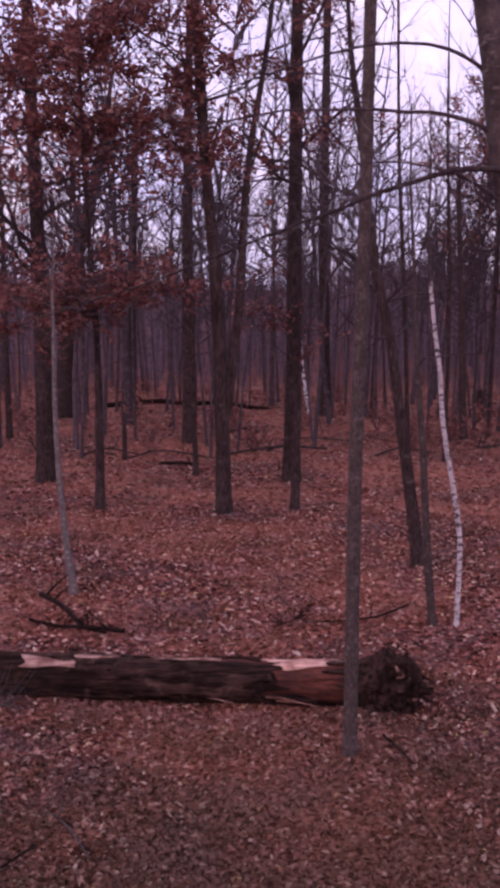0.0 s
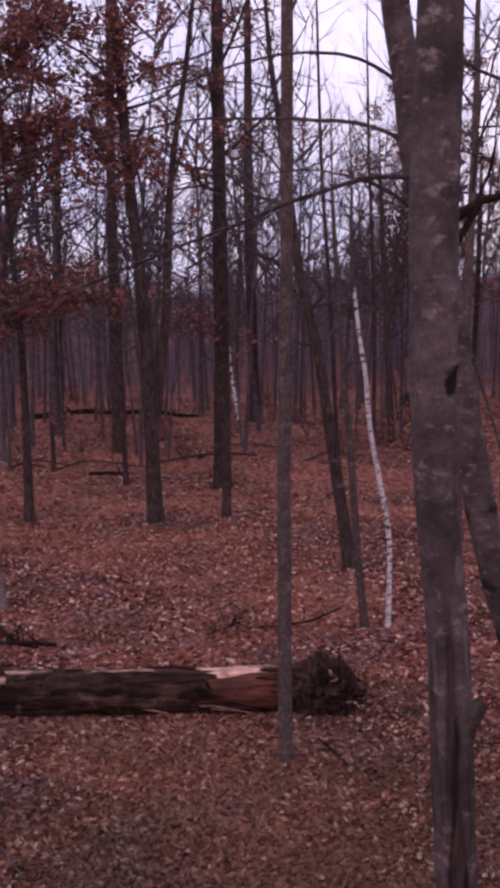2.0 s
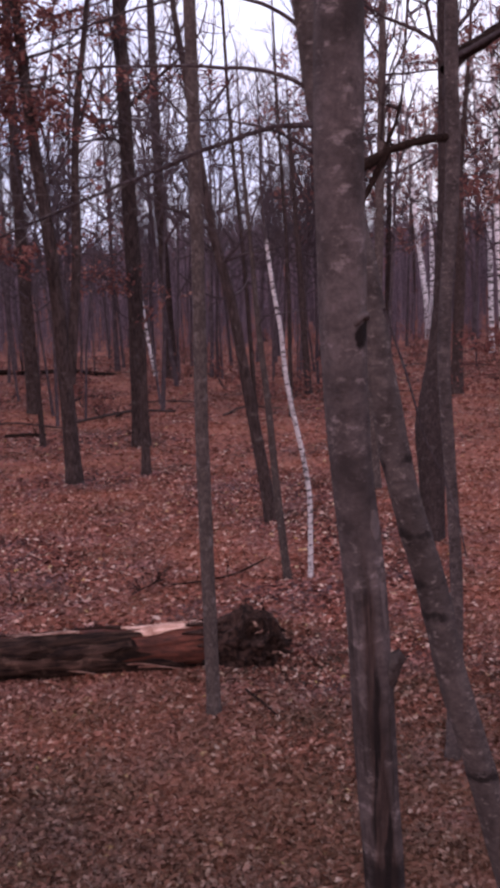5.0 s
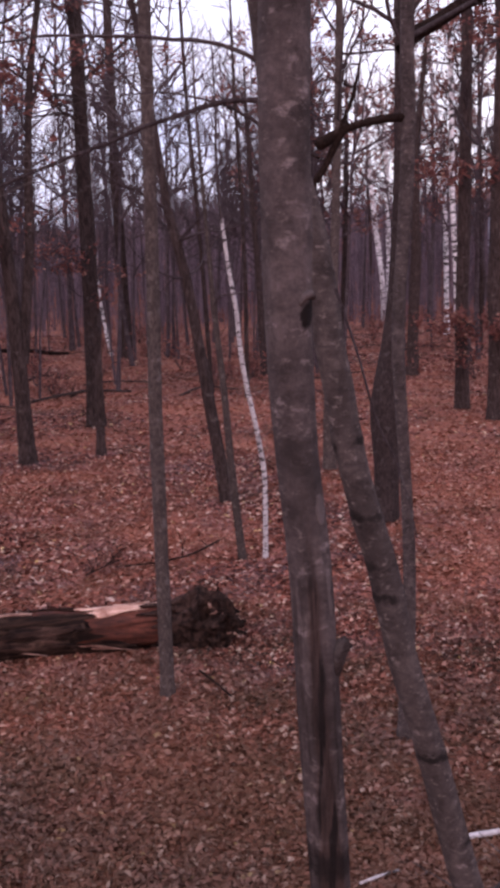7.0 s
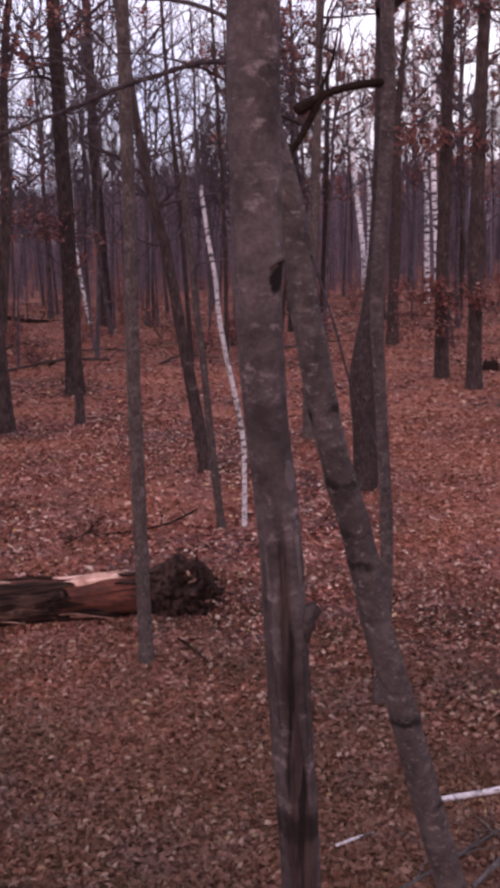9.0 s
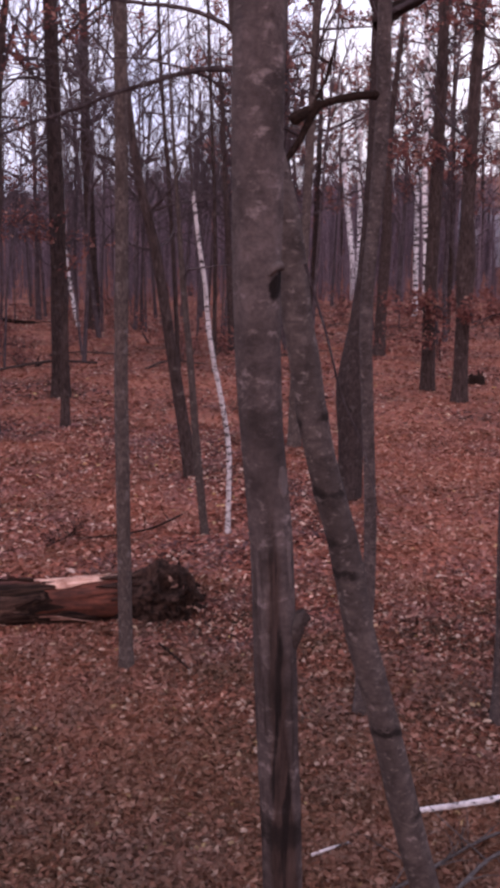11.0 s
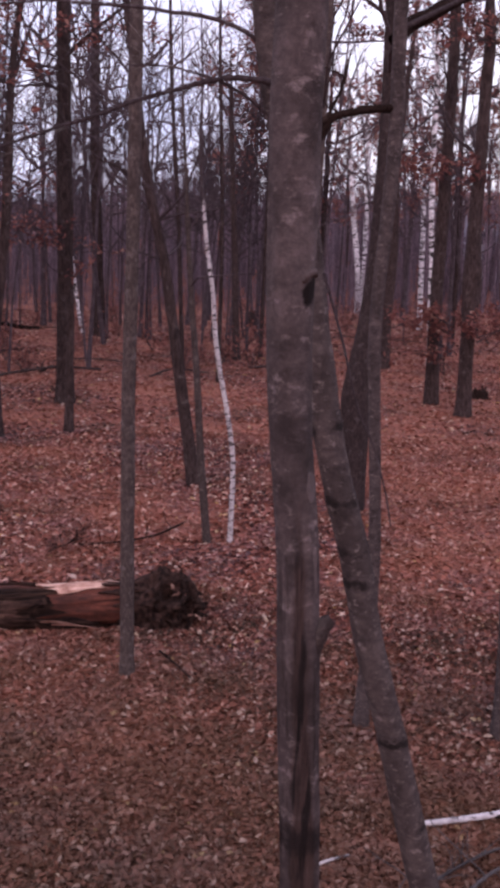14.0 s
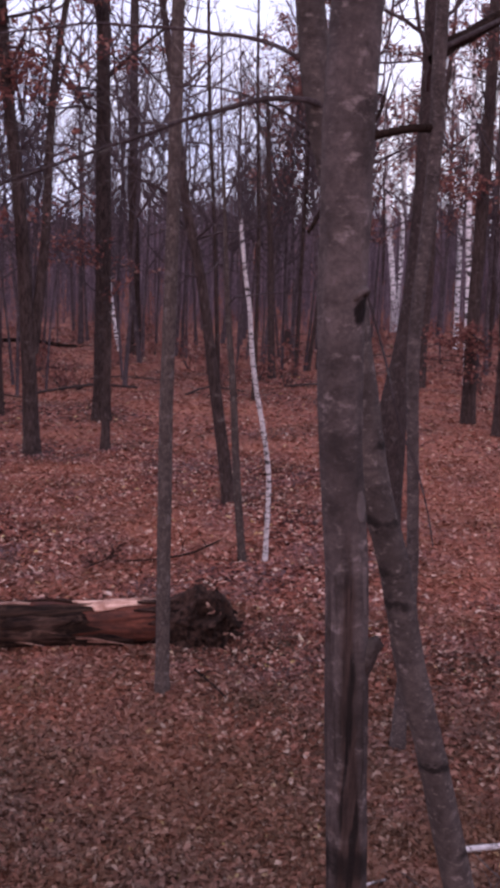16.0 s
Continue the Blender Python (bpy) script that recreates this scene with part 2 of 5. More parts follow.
def leaf_shader(name, colours, rough=0.75, damp=False, thin=0.0):
    """Dry leaves, each with its own colour."""
    m, n, l, b = shader(name, rough)
    b.inputs["Specular IOR Level"].default_value = 0.14
    g, ramp = n.new("ShaderNodeNewGeometry"), n.new("ShaderNodeValToRGB")
    ramp.color_ramp.interpolation = "LINEAR"
    e = ramp.color_ramp.elements
    e[0].position, e[0].color = colours[0][0], (*colours[0][1], 1)
    e[1].position, e[1].color = colours[-1][0], (*colours[-1][1], 1)
    for p, c in colours[1:-1]:
        e.new(p).color = (*c, 1)
    l.new(g.outputs["Random Per Island"], ramp.inputs["Fac"])
    vec = coords(n, l)
    spot = grain(n, l, vec, 26, 5, 0.6, 0.3, 0.7, 0.7, 1.2)
    hsv = n.new("ShaderNodeHueSaturation")
    l.new(ramp.outputs["Color"], hsv.inputs["Color"])
    l.new(spot, hsv.inputs["Value"])
    base = hsv.outputs["Color"]
    # random dark, ashen and rusty blotches, then the darker olive-brown stretch
    if damp:
        big = grain(n, l, vec, 0.42, 5, 0.62, 0.46, 0.66)
        base = blend(n, l, big, base, blend(n, l, 0.42, base, (0.055, 0.034, 0.018)))
        ashen = grain(n, l, vec, 0.8, 6, 0.62, 0.46, 0.62)
        base = blend(n, l, ashen, base, blend(n, l, 0.42, base, (0.19, 0.112, 0.122)))
        rust = grain(n, l, vec, 0.16, 4, 0.6, 0.42, 0.6)
        base = olive_stretch(n, l, blend(n, l, rust, base, blend(n, l, 0.45, base, (0.42, 0.147, 0.092))))
    l.new(base, b.inputs["Base Color"])
    if thin:
        tr, mix = n.new("ShaderNodeBsdfTranslucent"), n.new("ShaderNodeMixShader")
        mix.inputs["Fac"].default_value = thin
        l.new(base, tr.inputs["Color"])
        l.new(b.outputs["BSDF"], mix.inputs[1])
        l.new(tr.outputs["BSDF"], mix.inputs[2])
        l.new(mix.outputs["Shader"], n["Material Output"].inputs["Surface"])
    return m


LITTER = leaf_shader("fallen_oak_leaves", [(0.0, (0.0141, 0.00564, 0.00564)), (0.28, (0.0658, 0.0197, 0.0155)), (0.55, (0.179, 0.0526, 0.0385)), (0.78, (0.32, 0.115, 0.0893)), (0.91, (0.564, 0.329, 0.263)),
                                           (0.99, (0.677, 0.526, 0.442)), (1.0, (0.583, 0.414, 0.132))], 0.6, True)
RED_LEAF = leaf_shader("withered_red_oak_leaves", [(0.0, (0.095, 0.034, 0.031)), (0.5, (0.225, 0.082, 0.07)), (0.85, (0.33, 0.135, 0.112)), (1.0, (0.47, 0.26, 0.2))], 0.7, False, 0.45)


def floor_shader():
    m, n, l, b = shader("leaf_mould_ground", 0.95)
    vec = coords(n, l)
    big = grain(n, l, vec, 0.42, 5, 0.62, 0.46, 0.66)
    rust = grain(n, l, vec, 0.16, 4, 0.6, 0.45, 0.62)
    fine = grain(n, l, vec, 9, 6, 0.7, 0.35, 0.65)
    v = n.new("ShaderNodeTexVoronoi")
    v.inputs["Scale"].default_value, v.inputs["Randomness"].default_value = 14.0, 1.0
    l.new(vec, v.inputs["Vector"])
    ramp = n.new("ShaderNodeValToRGB")
    e = ramp.color_ramp.elements
    e[0].color, e[1].color = (0.041, 0.0125, 0.01, 1), (0.46, 0.146, 0.096, 1)
    e.new(0.5).color = (0.25, 0.07, 0.045, 1)
    sep = n.new("ShaderNodeSeparateColor")
    l.new(v.outputs["Color"], sep.inputs["Color"])
    l.new(sep.outputs["Red"], ramp.inputs["Fac"])
    base = blend(n, l, fine, ramp.outputs["Color"], blend(n, l, 0.5, ramp.outputs["Color"], (0.04, 0.016, 0.012)))
    base = blend(n, l, big, base, blend(n, l, 0.42, base, (0.045, 0.026, 0.014)))
    base = olive_stretch(n, l, blend(n, l, rust, base, blend(n, l, 0.45, base, (0.42, 0.147, 0.092))))
    l.new(base, b.inputs["Base Color"])
    relief(n, l, b, sep.outputs["Red"], 0.6, 0.03)
    return m


GROUND = floor_shader()


def wood_shader(name, dark, light, stained=None, reach=(0.4, 0.62)):
    m, n, l, b = shader(name, 0.75)
    long = coords(n, l, (0.12, 1, 1))
    even = coords(n, l)
    g = grain(n, l, long, 30, 7, 0.65, 0.35, 0.65)
    s = grain(n, l, even, 3.2, 5, 0.65, *reach)
    base = blend(n, l, g, dark, light)
    base = blend(n, l, s, base, blend(n, l, 0.75 if stained else 0.6, base, stained or tuple(0.45 * v for v in dark)))
    l.new(base, b.inputs["Base Color"])
    relief(n, l, b, g, 0.6, 0.012)
    return m


HEARTWOOD = wood_shader("bare_reddish_wood", (0.04, 0.01, 0.007), (0.17, 0.046, 0.027))
STALE_WOOD = wood_shader("dull_bared_wood", (0.2, 0.09, 0.065), (0.48, 0.29, 0.23), (0.1, 0.03, 0.02), (0.42, 0.6))
FRESH_WOOD = wood_shader("pale_bare_wood", (0.4, 0.17, 0.115), (0.8, 0.52, 0.42), (0.2, 0.055, 0.032), (0.46, 0.66))


def plain(name, a, c, scale, rough=0.85):
    m, n, l, b = shader(name, rough)
    vec = coords(n, l)
    l.new(blend(n, l, grain(n, l, vec, scale), a, c), b.inputs["Base Color"])
    return m


GREY_WOOD = bark("weathered_grey_wood", (0.045, 0.036, 0.036), (0.13, 0.11, 0.11), (0.18, 0.16, 0.16), 0.1, 120, 0.003, 0.1)
LOG_BARK = bark("wet_dark_log_bark", (0.011, 0.0055, 0.005), (0.095, 0.047, 0.035), (0.14, 0.078, 0.058), 0.15, 17, 0.05, 0.14, True)
INNER_BARK = bark("damp_brown_inner_bark", (0.01, 0.005, 0.004), (0.062, 0.03, 0.021), (0.08, 0.042, 0.031), 0.1, 19, 0.03, 0.12, True)
SIDING = plain("grey_blue_siding", (0.34, 0.35, 0.42), (0.42, 0.43, 0.5), 3)
SHINGLE = plain("reddish_roof_shingles", (0.15, 0.075, 0.066), (0.22, 0.12, 0.105), 4)
TRIM = plain("white_trim", (0.6, 0.6, 0.62), (0.7, 0.7, 0.7), 5)
PANE, _n, _l, _b = shader("dark_window_glass", 0.08)
_b.inputs["Base Color"].default_value = (0.03, 0.035, 0.045, 1)


# ---- mesh tools ----
class Build:
    """Gathers tubes, leaves and faces into one mesh."""

    def __init__(self):
        self.v, self.f, self.n = [], [], 0

    def add(self, verts, faces):
        self.v.append(np.asarray(verts, float))
        self.f.extend([[i + self.n for i in face] for face in faces])
        self.n += len(verts)

    def tube(self, path, radii, sides, rough=0.0, rng=None, cap=False, shape=None):
        p, r = np.asarray(path, float), np.asarray(radii, float)
        k = len(p)
        t = np.gradient(p, axis=0)
        t /= np.linalg.norm(t, axis=1)[:, None] + 1e-9
        up = np.array([0.0, 1.0, 0.0]) if abs(t[:, 1]).max() < 0.8 else np.array([0.0, 0.0, 1.0]) if abs(t[:, 2]).max() < 0.8 else np.array([0.6, 0.2, 0.77])
        u = np.cross(t, up)
        u /= np.linalg.norm(u, axis=1)[:, None] + 1e-9
        w = np.cross(t, u)
        a = np.linspace(0, 2 * np.pi, sides, endpoint=False)
        ring = np.cos(a)[None, :, None] * u[:, None, :] + np.sin(a)[None, :, None] * w[:, None, :]
        rr = np.repeat(r[:, None], sides, 1)
        if rough and rng:
            ph = rng.random() * 50
            s = np.r_[0, np.cumsum(np.linalg.norm(np.diff(p, axis=0), axis=1))]
            for i in range(k):
                for j in range(sides):
                    q = (math.cos(a[j]) * 1.6 + ph, math.sin(a[j]) * 1.6, s[i] / max(r[0] * 5, 0.04))
                    rr[i, j] *= 1 + rough * noise.noise(q) + rough * 0.5 * noise.noise((q[0] * 3, q[1] * 3, q[2] * 2.3))
        if shape:
            rr *= np.array([[shape(p[i, 2], math.degrees(q)) for q in a] for i in range(k)])
        v = (p[:, None, :] + ring * rr[:, :, None]).reshape(-1, 3)
        f = [(i * sides + j, i * sides + (j + 1) % sides, (i + 1) * sides + (j + 1) % sides, (i + 1) * sides + j) for i in range(k - 1) for j in range(sides)]
        if cap:
            f += [tuple(range(sides - 1, -1, -1)), tuple((k - 1) * sides + j for j in range(sides))]
        self.add(v, f)

    def mesh(self, name, material, smooth=True):
        me = bpy.data.meshes.new(name)
        me.from_pydata(np.concatenate(self.v).tolist() if self.v else [], [], self.f)
        me.materials.append(material)
        me.shade_smooth() if smooth else me.shade_flat()
        return me


def part(name, build, material, parent, label="", smooth=True, kind=""):
    """One mesh object under a thing or a part; the mesh is in world metres about its thing's base."""
    ob = new(name, build.mesh(name, material, smooth) if isinstance(build, Build) else build)
    ob.parent = parent
    return tagged(ob, label, kind=kind)


def thing(name, at, label, category, group="", kind=""):
    ob = new(name)
    ob.location, ob.empty_display_size = at, 0.1
    return tagged(ob, label, category, group, kind)


def curve(points, step):
    """A smooth line through the points, with a point about every step metres."""
    p = np.asarray(points, float)
    p = np.vstack([2 * p[0] - p[1], p, 2 * p[-1] - p[-2]])
    out = []
    for i in range(1, len(p) - 2):
        a, b, c, d = p[i - 1:i + 3]
        n = max(1, int(np.linalg.norm(c - b) / step))
        for k in range(n):
            t = k / n
            out.append(0.5 * (2 * b + (c - a) * t + (2 * a - 5 * b + 4 * c - d) * t * t + (3 * b - a - 3 * c + d) * t ** 3))
    out.append(p[-2])
    return np.array(out)


def bend(rng, start, way, length, parts, lift, wander):
    """A wandering branch line that bends upward by lift."""
    p, d, out = np.array(start, float), np.array(way, float), [np.array(start, float)]
    d /= np.linalg.norm(d)
    for _ in range(parts):
        d = d + np.array([rng.gauss(0, wander), rng.gauss(0, wander), rng.gauss(0, wander) + lift])
        d /= np.linalg.norm(d)
        p = p + d * length / parts
        out.append(p.copy())
    return np.array(out)


def branches(b, rng, start, way, length, radius, level, lift=0.08, sides=5, subs=5, tips=None):
    """A limb with its side branches and twigs."""
    n = (6, 4, 3)[level] if sides > 4 else (4, 3, 2)[level]
    line = bend(rng, start, way, length, n, lift, 0.16)
    r = np.linspace(radius, max(radius * 0.25, min(0.003, radius * 0.5)), n + 1)
    b.tube(line, r, max(3, sides - level))
    if tips is not None and level >= 1:
        tips.extend(line[1:])
    if level >= 2:
        return
    for _ in range(subs):
        k = rng.randint(1, n)
        d = line[k] - line[k - 1]
        d /= np.linalg.norm(d)
        side = np.array([rng.gauss(0, 1), rng.gauss(0, 1), rng.gauss(0.25, 0.7)])
        side -= d * (side @ d)
        side /= np.linalg.norm(side) + 1e-6
        branches(b, rng, line[k], d * 0.75 + side * rng.uniform(0.5, 1.0), length * rng.uniform(0.35, 0.6) * (1.15 - 0.6 * k / n), r[k] * 0.6,
                 level + 1, lift, sides, subs - 1, tips)


LEAF_OUTLINE = np.array([(0, 0.5, 0), (0.2, 0.22, 0.07), (0.24, -0.15, 0.09), (0, -0.45, 0), (-0.24, -0.15, 0.09), (-0.2, 0.22, 0.07)])


def scatter_leaves(b, places, sizes, rng, flat):
    """One small curled leaf at each place. flat: how near to level it lies (0 to 1)."""
    places = np.asarray(places, float)
    n = len(places)
    a = rng.uniform(0, 2 * np.pi, n)
    tilt, roll = rng.normal(0, 1 - flat, n), rng.normal(0, 1 - flat, n)
    o = LEAF_OUTLINE[None] * np.asarray(sizes)[:, None, None] * np.stack([rng.uniform(0.7, 1.25, n), rng.uniform(0.8, 1.2, n), rng.uniform(0.4, 3.0, n)], -1)[:, None, :]
    ct, st, cr, sr, ca, sa = np.cos(tilt)[:, None], np.sin(tilt)[:, None], np.cos(roll)[:, None], np.sin(roll)[:, None], np.cos(a)[:, None], np.sin(a)[:, None]
    x, y, z = o[..., 0], o[..., 1], o[..., 2]
    y, z = y * ct - z * st, y * st + z * ct
    x, z = x * cr + z * sr, -x * sr + z * cr
    x, y = x * ca - y * sa, x * sa + y * ca
    v = np.stack([x, y, z], -1) + places[:, None, :]
    k = np.arange(n)[:, None] * 6
    f = [(0, 3, 2, 1), (0, 5, 4, 3)]
    faces = [tuple(row) for q in f for row in (k + np.array(q)[None]).tolist()]
    b.v.append(v.reshape(-1, 3))
    b.f.extend([[i + b.n for i in face] for face in faces] if b.n else faces)
    b.n += 6 * n


# ---- ground ----
def land(x, y):
    """Height of the ground: nearly flat woodland that climbs to a wooded rise far off."""
    r = math.hypot(x, y)
    bumps = 0.05 * noise.noise((x * 0.45, y * 0.45, 3.1)) + 0.02 * noise.noise((x * 1.9, y * 1.9, 7.7))
    rise = max(0.0, min(1.0, (r - 105) / 150))
    return bumps * min(1.0, r / 6) + 17 * rise * rise * (3 - 2 * rise) + rise * 3 * noise.noise((x * 0.012, y * 0.012, 1.0))


def make_ground():
    b = Build()
    radii = [0.0, 0.8] + [0.8 * 1.052 ** k for k in range(1, 136)]
    turns = 288
    v = [(0, 0, land(0, 0))]
    for r in radii[1:]:
        for k in range(turns):
            a = 2 * math.pi * k / turns
            x, y = r * math.sin(a), r * math.cos(a)
            v.append((x, y, land(x, y)))
    f = [(0, 1 + (k + 1) % turns, 1 + k) for k in range(turns)]
    for i in range(len(radii) - 2):
        o = 1 + i * turns
        f += [(o + k, o + (k + 1) % turns, o + turns + (k + 1) % turns, o + turns + k) for k in range(turns)]
    b.add(v, f)
    ob = new("ground", b.mesh("ground", GROUND))
    tagged(ob, "woodland floor of brown leaf mould, nearly flat", "ground", kind="structure")


make_ground()


def make_litter():
    rng = np.random.default_rng(5)
    b = Build()
    for lo, hi, density, size, flat in ((4.5, 9, 1400, 0.077, 0.36), (9, 14, 760, 0.085, 0.4), (14, 27, 260, 0.108, 0.62), (27, 52, 50, 0.15, 0.8), (52, 92, 12, 0.22, 0.9)):
        area = 0.5 * radians(58) * (hi * hi - lo * lo)
        n = int(area * density)
        r, a = np.sqrt(rng.uniform(lo * lo, hi * hi, n)), rng.uniform(radians(-22), radians(36), n)
        x, y = r * np.sin(a), r * np.cos(a)
        z = [land(p, q) for p, q in zip(x, y)]
        scatter_leaves(b, np.stack([x, y, np.array(z) + rng.uniform(0.0, 0.03, n)], -1), size * rng.uniform(0.6, 1.35, n), rng, flat)
    n = 17000
    r, a = np.sqrt(rng.uniform(0.0, 13.0 ** 2, n)), rng.uniform(0, 2 * np.pi, n)
    x, y = r * np.sin(a), r * np.cos(a)
    keep = (r < 4.5) | (a > radians(36)) & (a < radians(338))
    x, y = x[keep], y[keep]
    z = np.array([land(p, q) for p, q in zip(x, y)])
    scatter_leaves(b, np.stack([x, y, z + rng.uniform(0.0, 0.03, len(x))], -1), rng.uniform(0.07, 0.13, len(x)), rng, 0.6)
    ob = new("leaf_litter", b.mesh("leaf_litter", LITTER, False))
    tagged(ob, "thick carpet of fallen reddish-brown oak leaves on the ground", "fallen leaves", kind="stuff")


make_litter()


# ---- trees ----
def tree(name, y, line, radii, height, label, material=None, limbs=20, first=0.42, seed=1, sides=14, group="trees of the wood", lean_y=0.0,
         crown_material=None, spread=1.0, step=0.5, rough=0.09, low=(), leaves=0, leaf_low=0.0, leaf_gap=(0, 0), leaf_size=0.16, limb_length=1.0, shape=None):
    """A tree at depth y: line holds (x, height) from the foot up, radii the trunk's radius along it. first: where along the height the crown begins."""
    material, rng = material or OAK_BARK, random.Random(seed)
    x0, z0 = line[0][0], land(line[0][0], y)
    pts = [(x - x0, lean_y * z, z) for x, z in line]
    pts[0] = (0, 0, -0.08)
    r = [radii[min(i, len(radii) - 1)] * (1 - 0.04 * max(0, i - len(radii) + 1)) for i in range(len(pts))]
    if height > pts[-1][2] + 0.5:
        dx = (pts[-1][0] - pts[-2][0]) / (pts[-1][2] - pts[-2][2])
        gap = height - pts[-1][2]
        for k in (0.35, 0.7, 1.0):
            last = pts[-1]
            g = gap * k - (0 if k == 0.35 else gap * (0.35 if k == 0.7 else 0.7))
            pts.append((last[0] + dx * g * 0.7 + rng.gauss(0, 0.03) * g, last[1] + rng.gauss(0, 0.04) * g, last[2] + g))
            r.append(max(0.012, r[len(line) - 1] * (1 - 0.85 * k)))
    path = curve(pts, step)
    zs = [q[2] for q in pts]
    rad = np.interp(path[:, 2], zs, r)
    rad *= 1 + 0.28 * np.exp(-np.maximum(path[:, 2], 0) / (2.0 * r[0]))
    ob = thing(name, (x0, y, z0), label, "tree", group)
    b = Build()
    b.tube(path, rad, sides, rough, rng, False, shape)
    part("trunk", b, material, ob)
    c, tips = Build(), []
    top = pts[-1][2]
    for k in range(limbs):
        z = top * (first + (0.97 - first) * (k + rng.random()) / limbs)
        i = int(np.argmin(abs(path[:, 2] - z)))
        a = rng.uniform(0, 2 * math.pi)
        e = rng.uniform(0.25, 1.15)
        length = min(5.0, (0.9 + (top - z) * 0.38)) * rng.uniform(0.6, 1.15) * limb_length
        branches(c, rng, path[i], (math.cos(a) * spread, math.sin(a) * spread, e), length, max(0.008, min(rad[i] * 0.36, 0.015 * length)), 0, 0.07, 5, 5, tips)
    for z, a, e, length in low:
        i = int(np.argmin(abs(path[:, 2] - z)))
        branches(c, rng, path[i], (math.cos(radians(a)), math.sin(radians(a)), e), length, max(0.008, min(rad[i] * 0.45, 0.018 * length)), 0, 0.05, 5, 5, tips)
    if c.n:
        part("crown", c, crown_material or TWIG, ob)
    if leaves:
        q = [t for t in tips if t[2] > leaf_low and (not leaf_gap[0] < t[2] < leaf_gap[1] or rng.random() < 0.2)]
        nr = np.random.default_rng(seed)
        pick = np.array(q)[nr.integers(0, len(q), leaves)] + nr.normal(0, 0.13, (leaves, 3))
        lb = Build()
        scatter_leaves(lb, pick, leaf_size * nr.uniform(0.6, 1.3, leaves), nr, 0.2)
        part("leaves", lb, RED_LEAF, ob, "withered reddish-brown leaves still hanging", False)
    return ob


DARK_OAK = "tall dark furrowed oak trunk, bare, rising from leaf litter"
GREY = "slender grey-barked tree, leafless, rising from leaf litter"

tree("oak_tree", 46.31, [(-11.5, 0), (-11.61, 4.74), (-11.62, 10.02)], [0.16, 0.15, 0.12], 17, GREY, seed=11)
tree("oak_tree", 32.37, [(-6.84, 0), (-6.89, 4.75), (-7.03, 10.25), (-7.18, 15.56)], [0.31, 0.28, 0.22, 0.19], 21, "thick dark oak trunk with reddish withered leaves above",
     seed=12, first=0.3, limbs=22, leaves=2800, leaf_low=5.5, leaf_size=0.23, spread=1.3, limb_length=1.2)
tree("young_oak", 27.13, [(-4.21, 0), (-4.25, 4.75), (-4.5, 8.61), (-4.62, 12.35)], [0.14, 0.095, 0.06, 0.045], 16, "young oak full of withered red-brown leaves",
     seed=13, first=0.34, limbs=32, spread=1.6, leaves=5600, leaf_low=4.6, leaf_gap=(6.9, 10.2), leaf_size=0.19, limb_length=1.4)
tree("forked_oak", 58.95, [(-11.36, 0), (-11.08, 4.75), (-10.25, 10.15), (-9.36, 13.47)], [0.5, 0.48, 0.42, 0.34], 22, "thick dark oak leaning, forked into heavy limbs",
     seed=14, first=0.42, limbs=14, spread=1.4, limb_length=1.5, low=((10.5, 150, 1.2, 7), (11.5, 20, 0.6, 6), (10, 190, 0.7, 6)))
tree("dead_sapling", 38.34, [(-4.96, 0), (-4.96, 1.0), (-4.97, 1.9)], [0.1, 0.09, 0.07], 2.2, "short broken dead sapling with a few twigs", seed=15, limbs=4, first=0.5, step=0.2)
tree("oak_tree", 60.49, [(-7.4, 0), (-7.22, 8.24), (-6.98, 16.75)], [0.25, 0.22, 0.16], 21, DARK_OAK, seed=16)
tree("oak_tree", 44.6, [(-2.82, 0), (-2.83, 7.33), (-2.79, 13.6), (-2.7, 19.68)], [0.26, 0.24, 0.21, 0.16], 24, DARK_OAK, seed=17, first=0.4)
tree("dead_sapling", 33.89, [(-1.89, 0), (-1.94, 2.8), (-1.96, 4.77)], [0.1, 0.09, 0.06], 8, "thin dead sapling standing among oaks", seed=18, limbs=6)
oak_a = tree("forked_tree", 26.32, [(-0.69, 0), (-0.77, 3.24), (-0.91, 6.28), (-1.17, 9.24), (-1.36, 12.13)], [0.215, 0.19, 0.17, 0.15, 0.13], 20,
             "dark oak trunk with a second stem forking off", seed=19, first=0.5, low=((9.0, 160, 0.5, 3), (11, 20, 0.5, 3)), limbs=12)
b = Build()
stem = curve([(0.05, 0, 2.7), (0.25, 0.1, 4.4), (0.43, 0.2, 6.01), (0.53, 0.3, 8.14), (0.72, 0.4, 10.09), (1.09, 0.5, 12.3), (1.6, 0.6, 16.5)], 0.4)
b.tube(stem, np.linspace(0.15, 0.04, len(stem)), 12, 0.08, random.Random(3))
part("second_stem", b, OAK_BARK, oak_a)
b = Build()
rg = random.Random(31)
for k in range(10):
    i = int(len(stem) * (0.35 + 0.06 * k))
    branches(b, rg, stem[min(i, len(stem) - 1)], (rg.uniform(-1, 1), rg.uniform(-1, 1), rg.uniform(0.4, 1.4)), rg.uniform(1.2, 2.8), 0.03, 0)
part("stem_crown", b, TWIG, oak_a)
tree("oak_tree", 32.61, [(1.42, 0), (1.49, 4.78), (1.49, 10.33), (1.51, 15.68)], [0.28, 0.26, 0.23, 0.19], 22, "tall dark furrowed oak trunk with a tuft of red leaves", seed=20, first=0.42, limbs=15,
     low=((4.2, 200, 0.1, 1.3), (5.8, 330, 0.2, 1.2), (3.4, 250, 0.1, 0.9)))
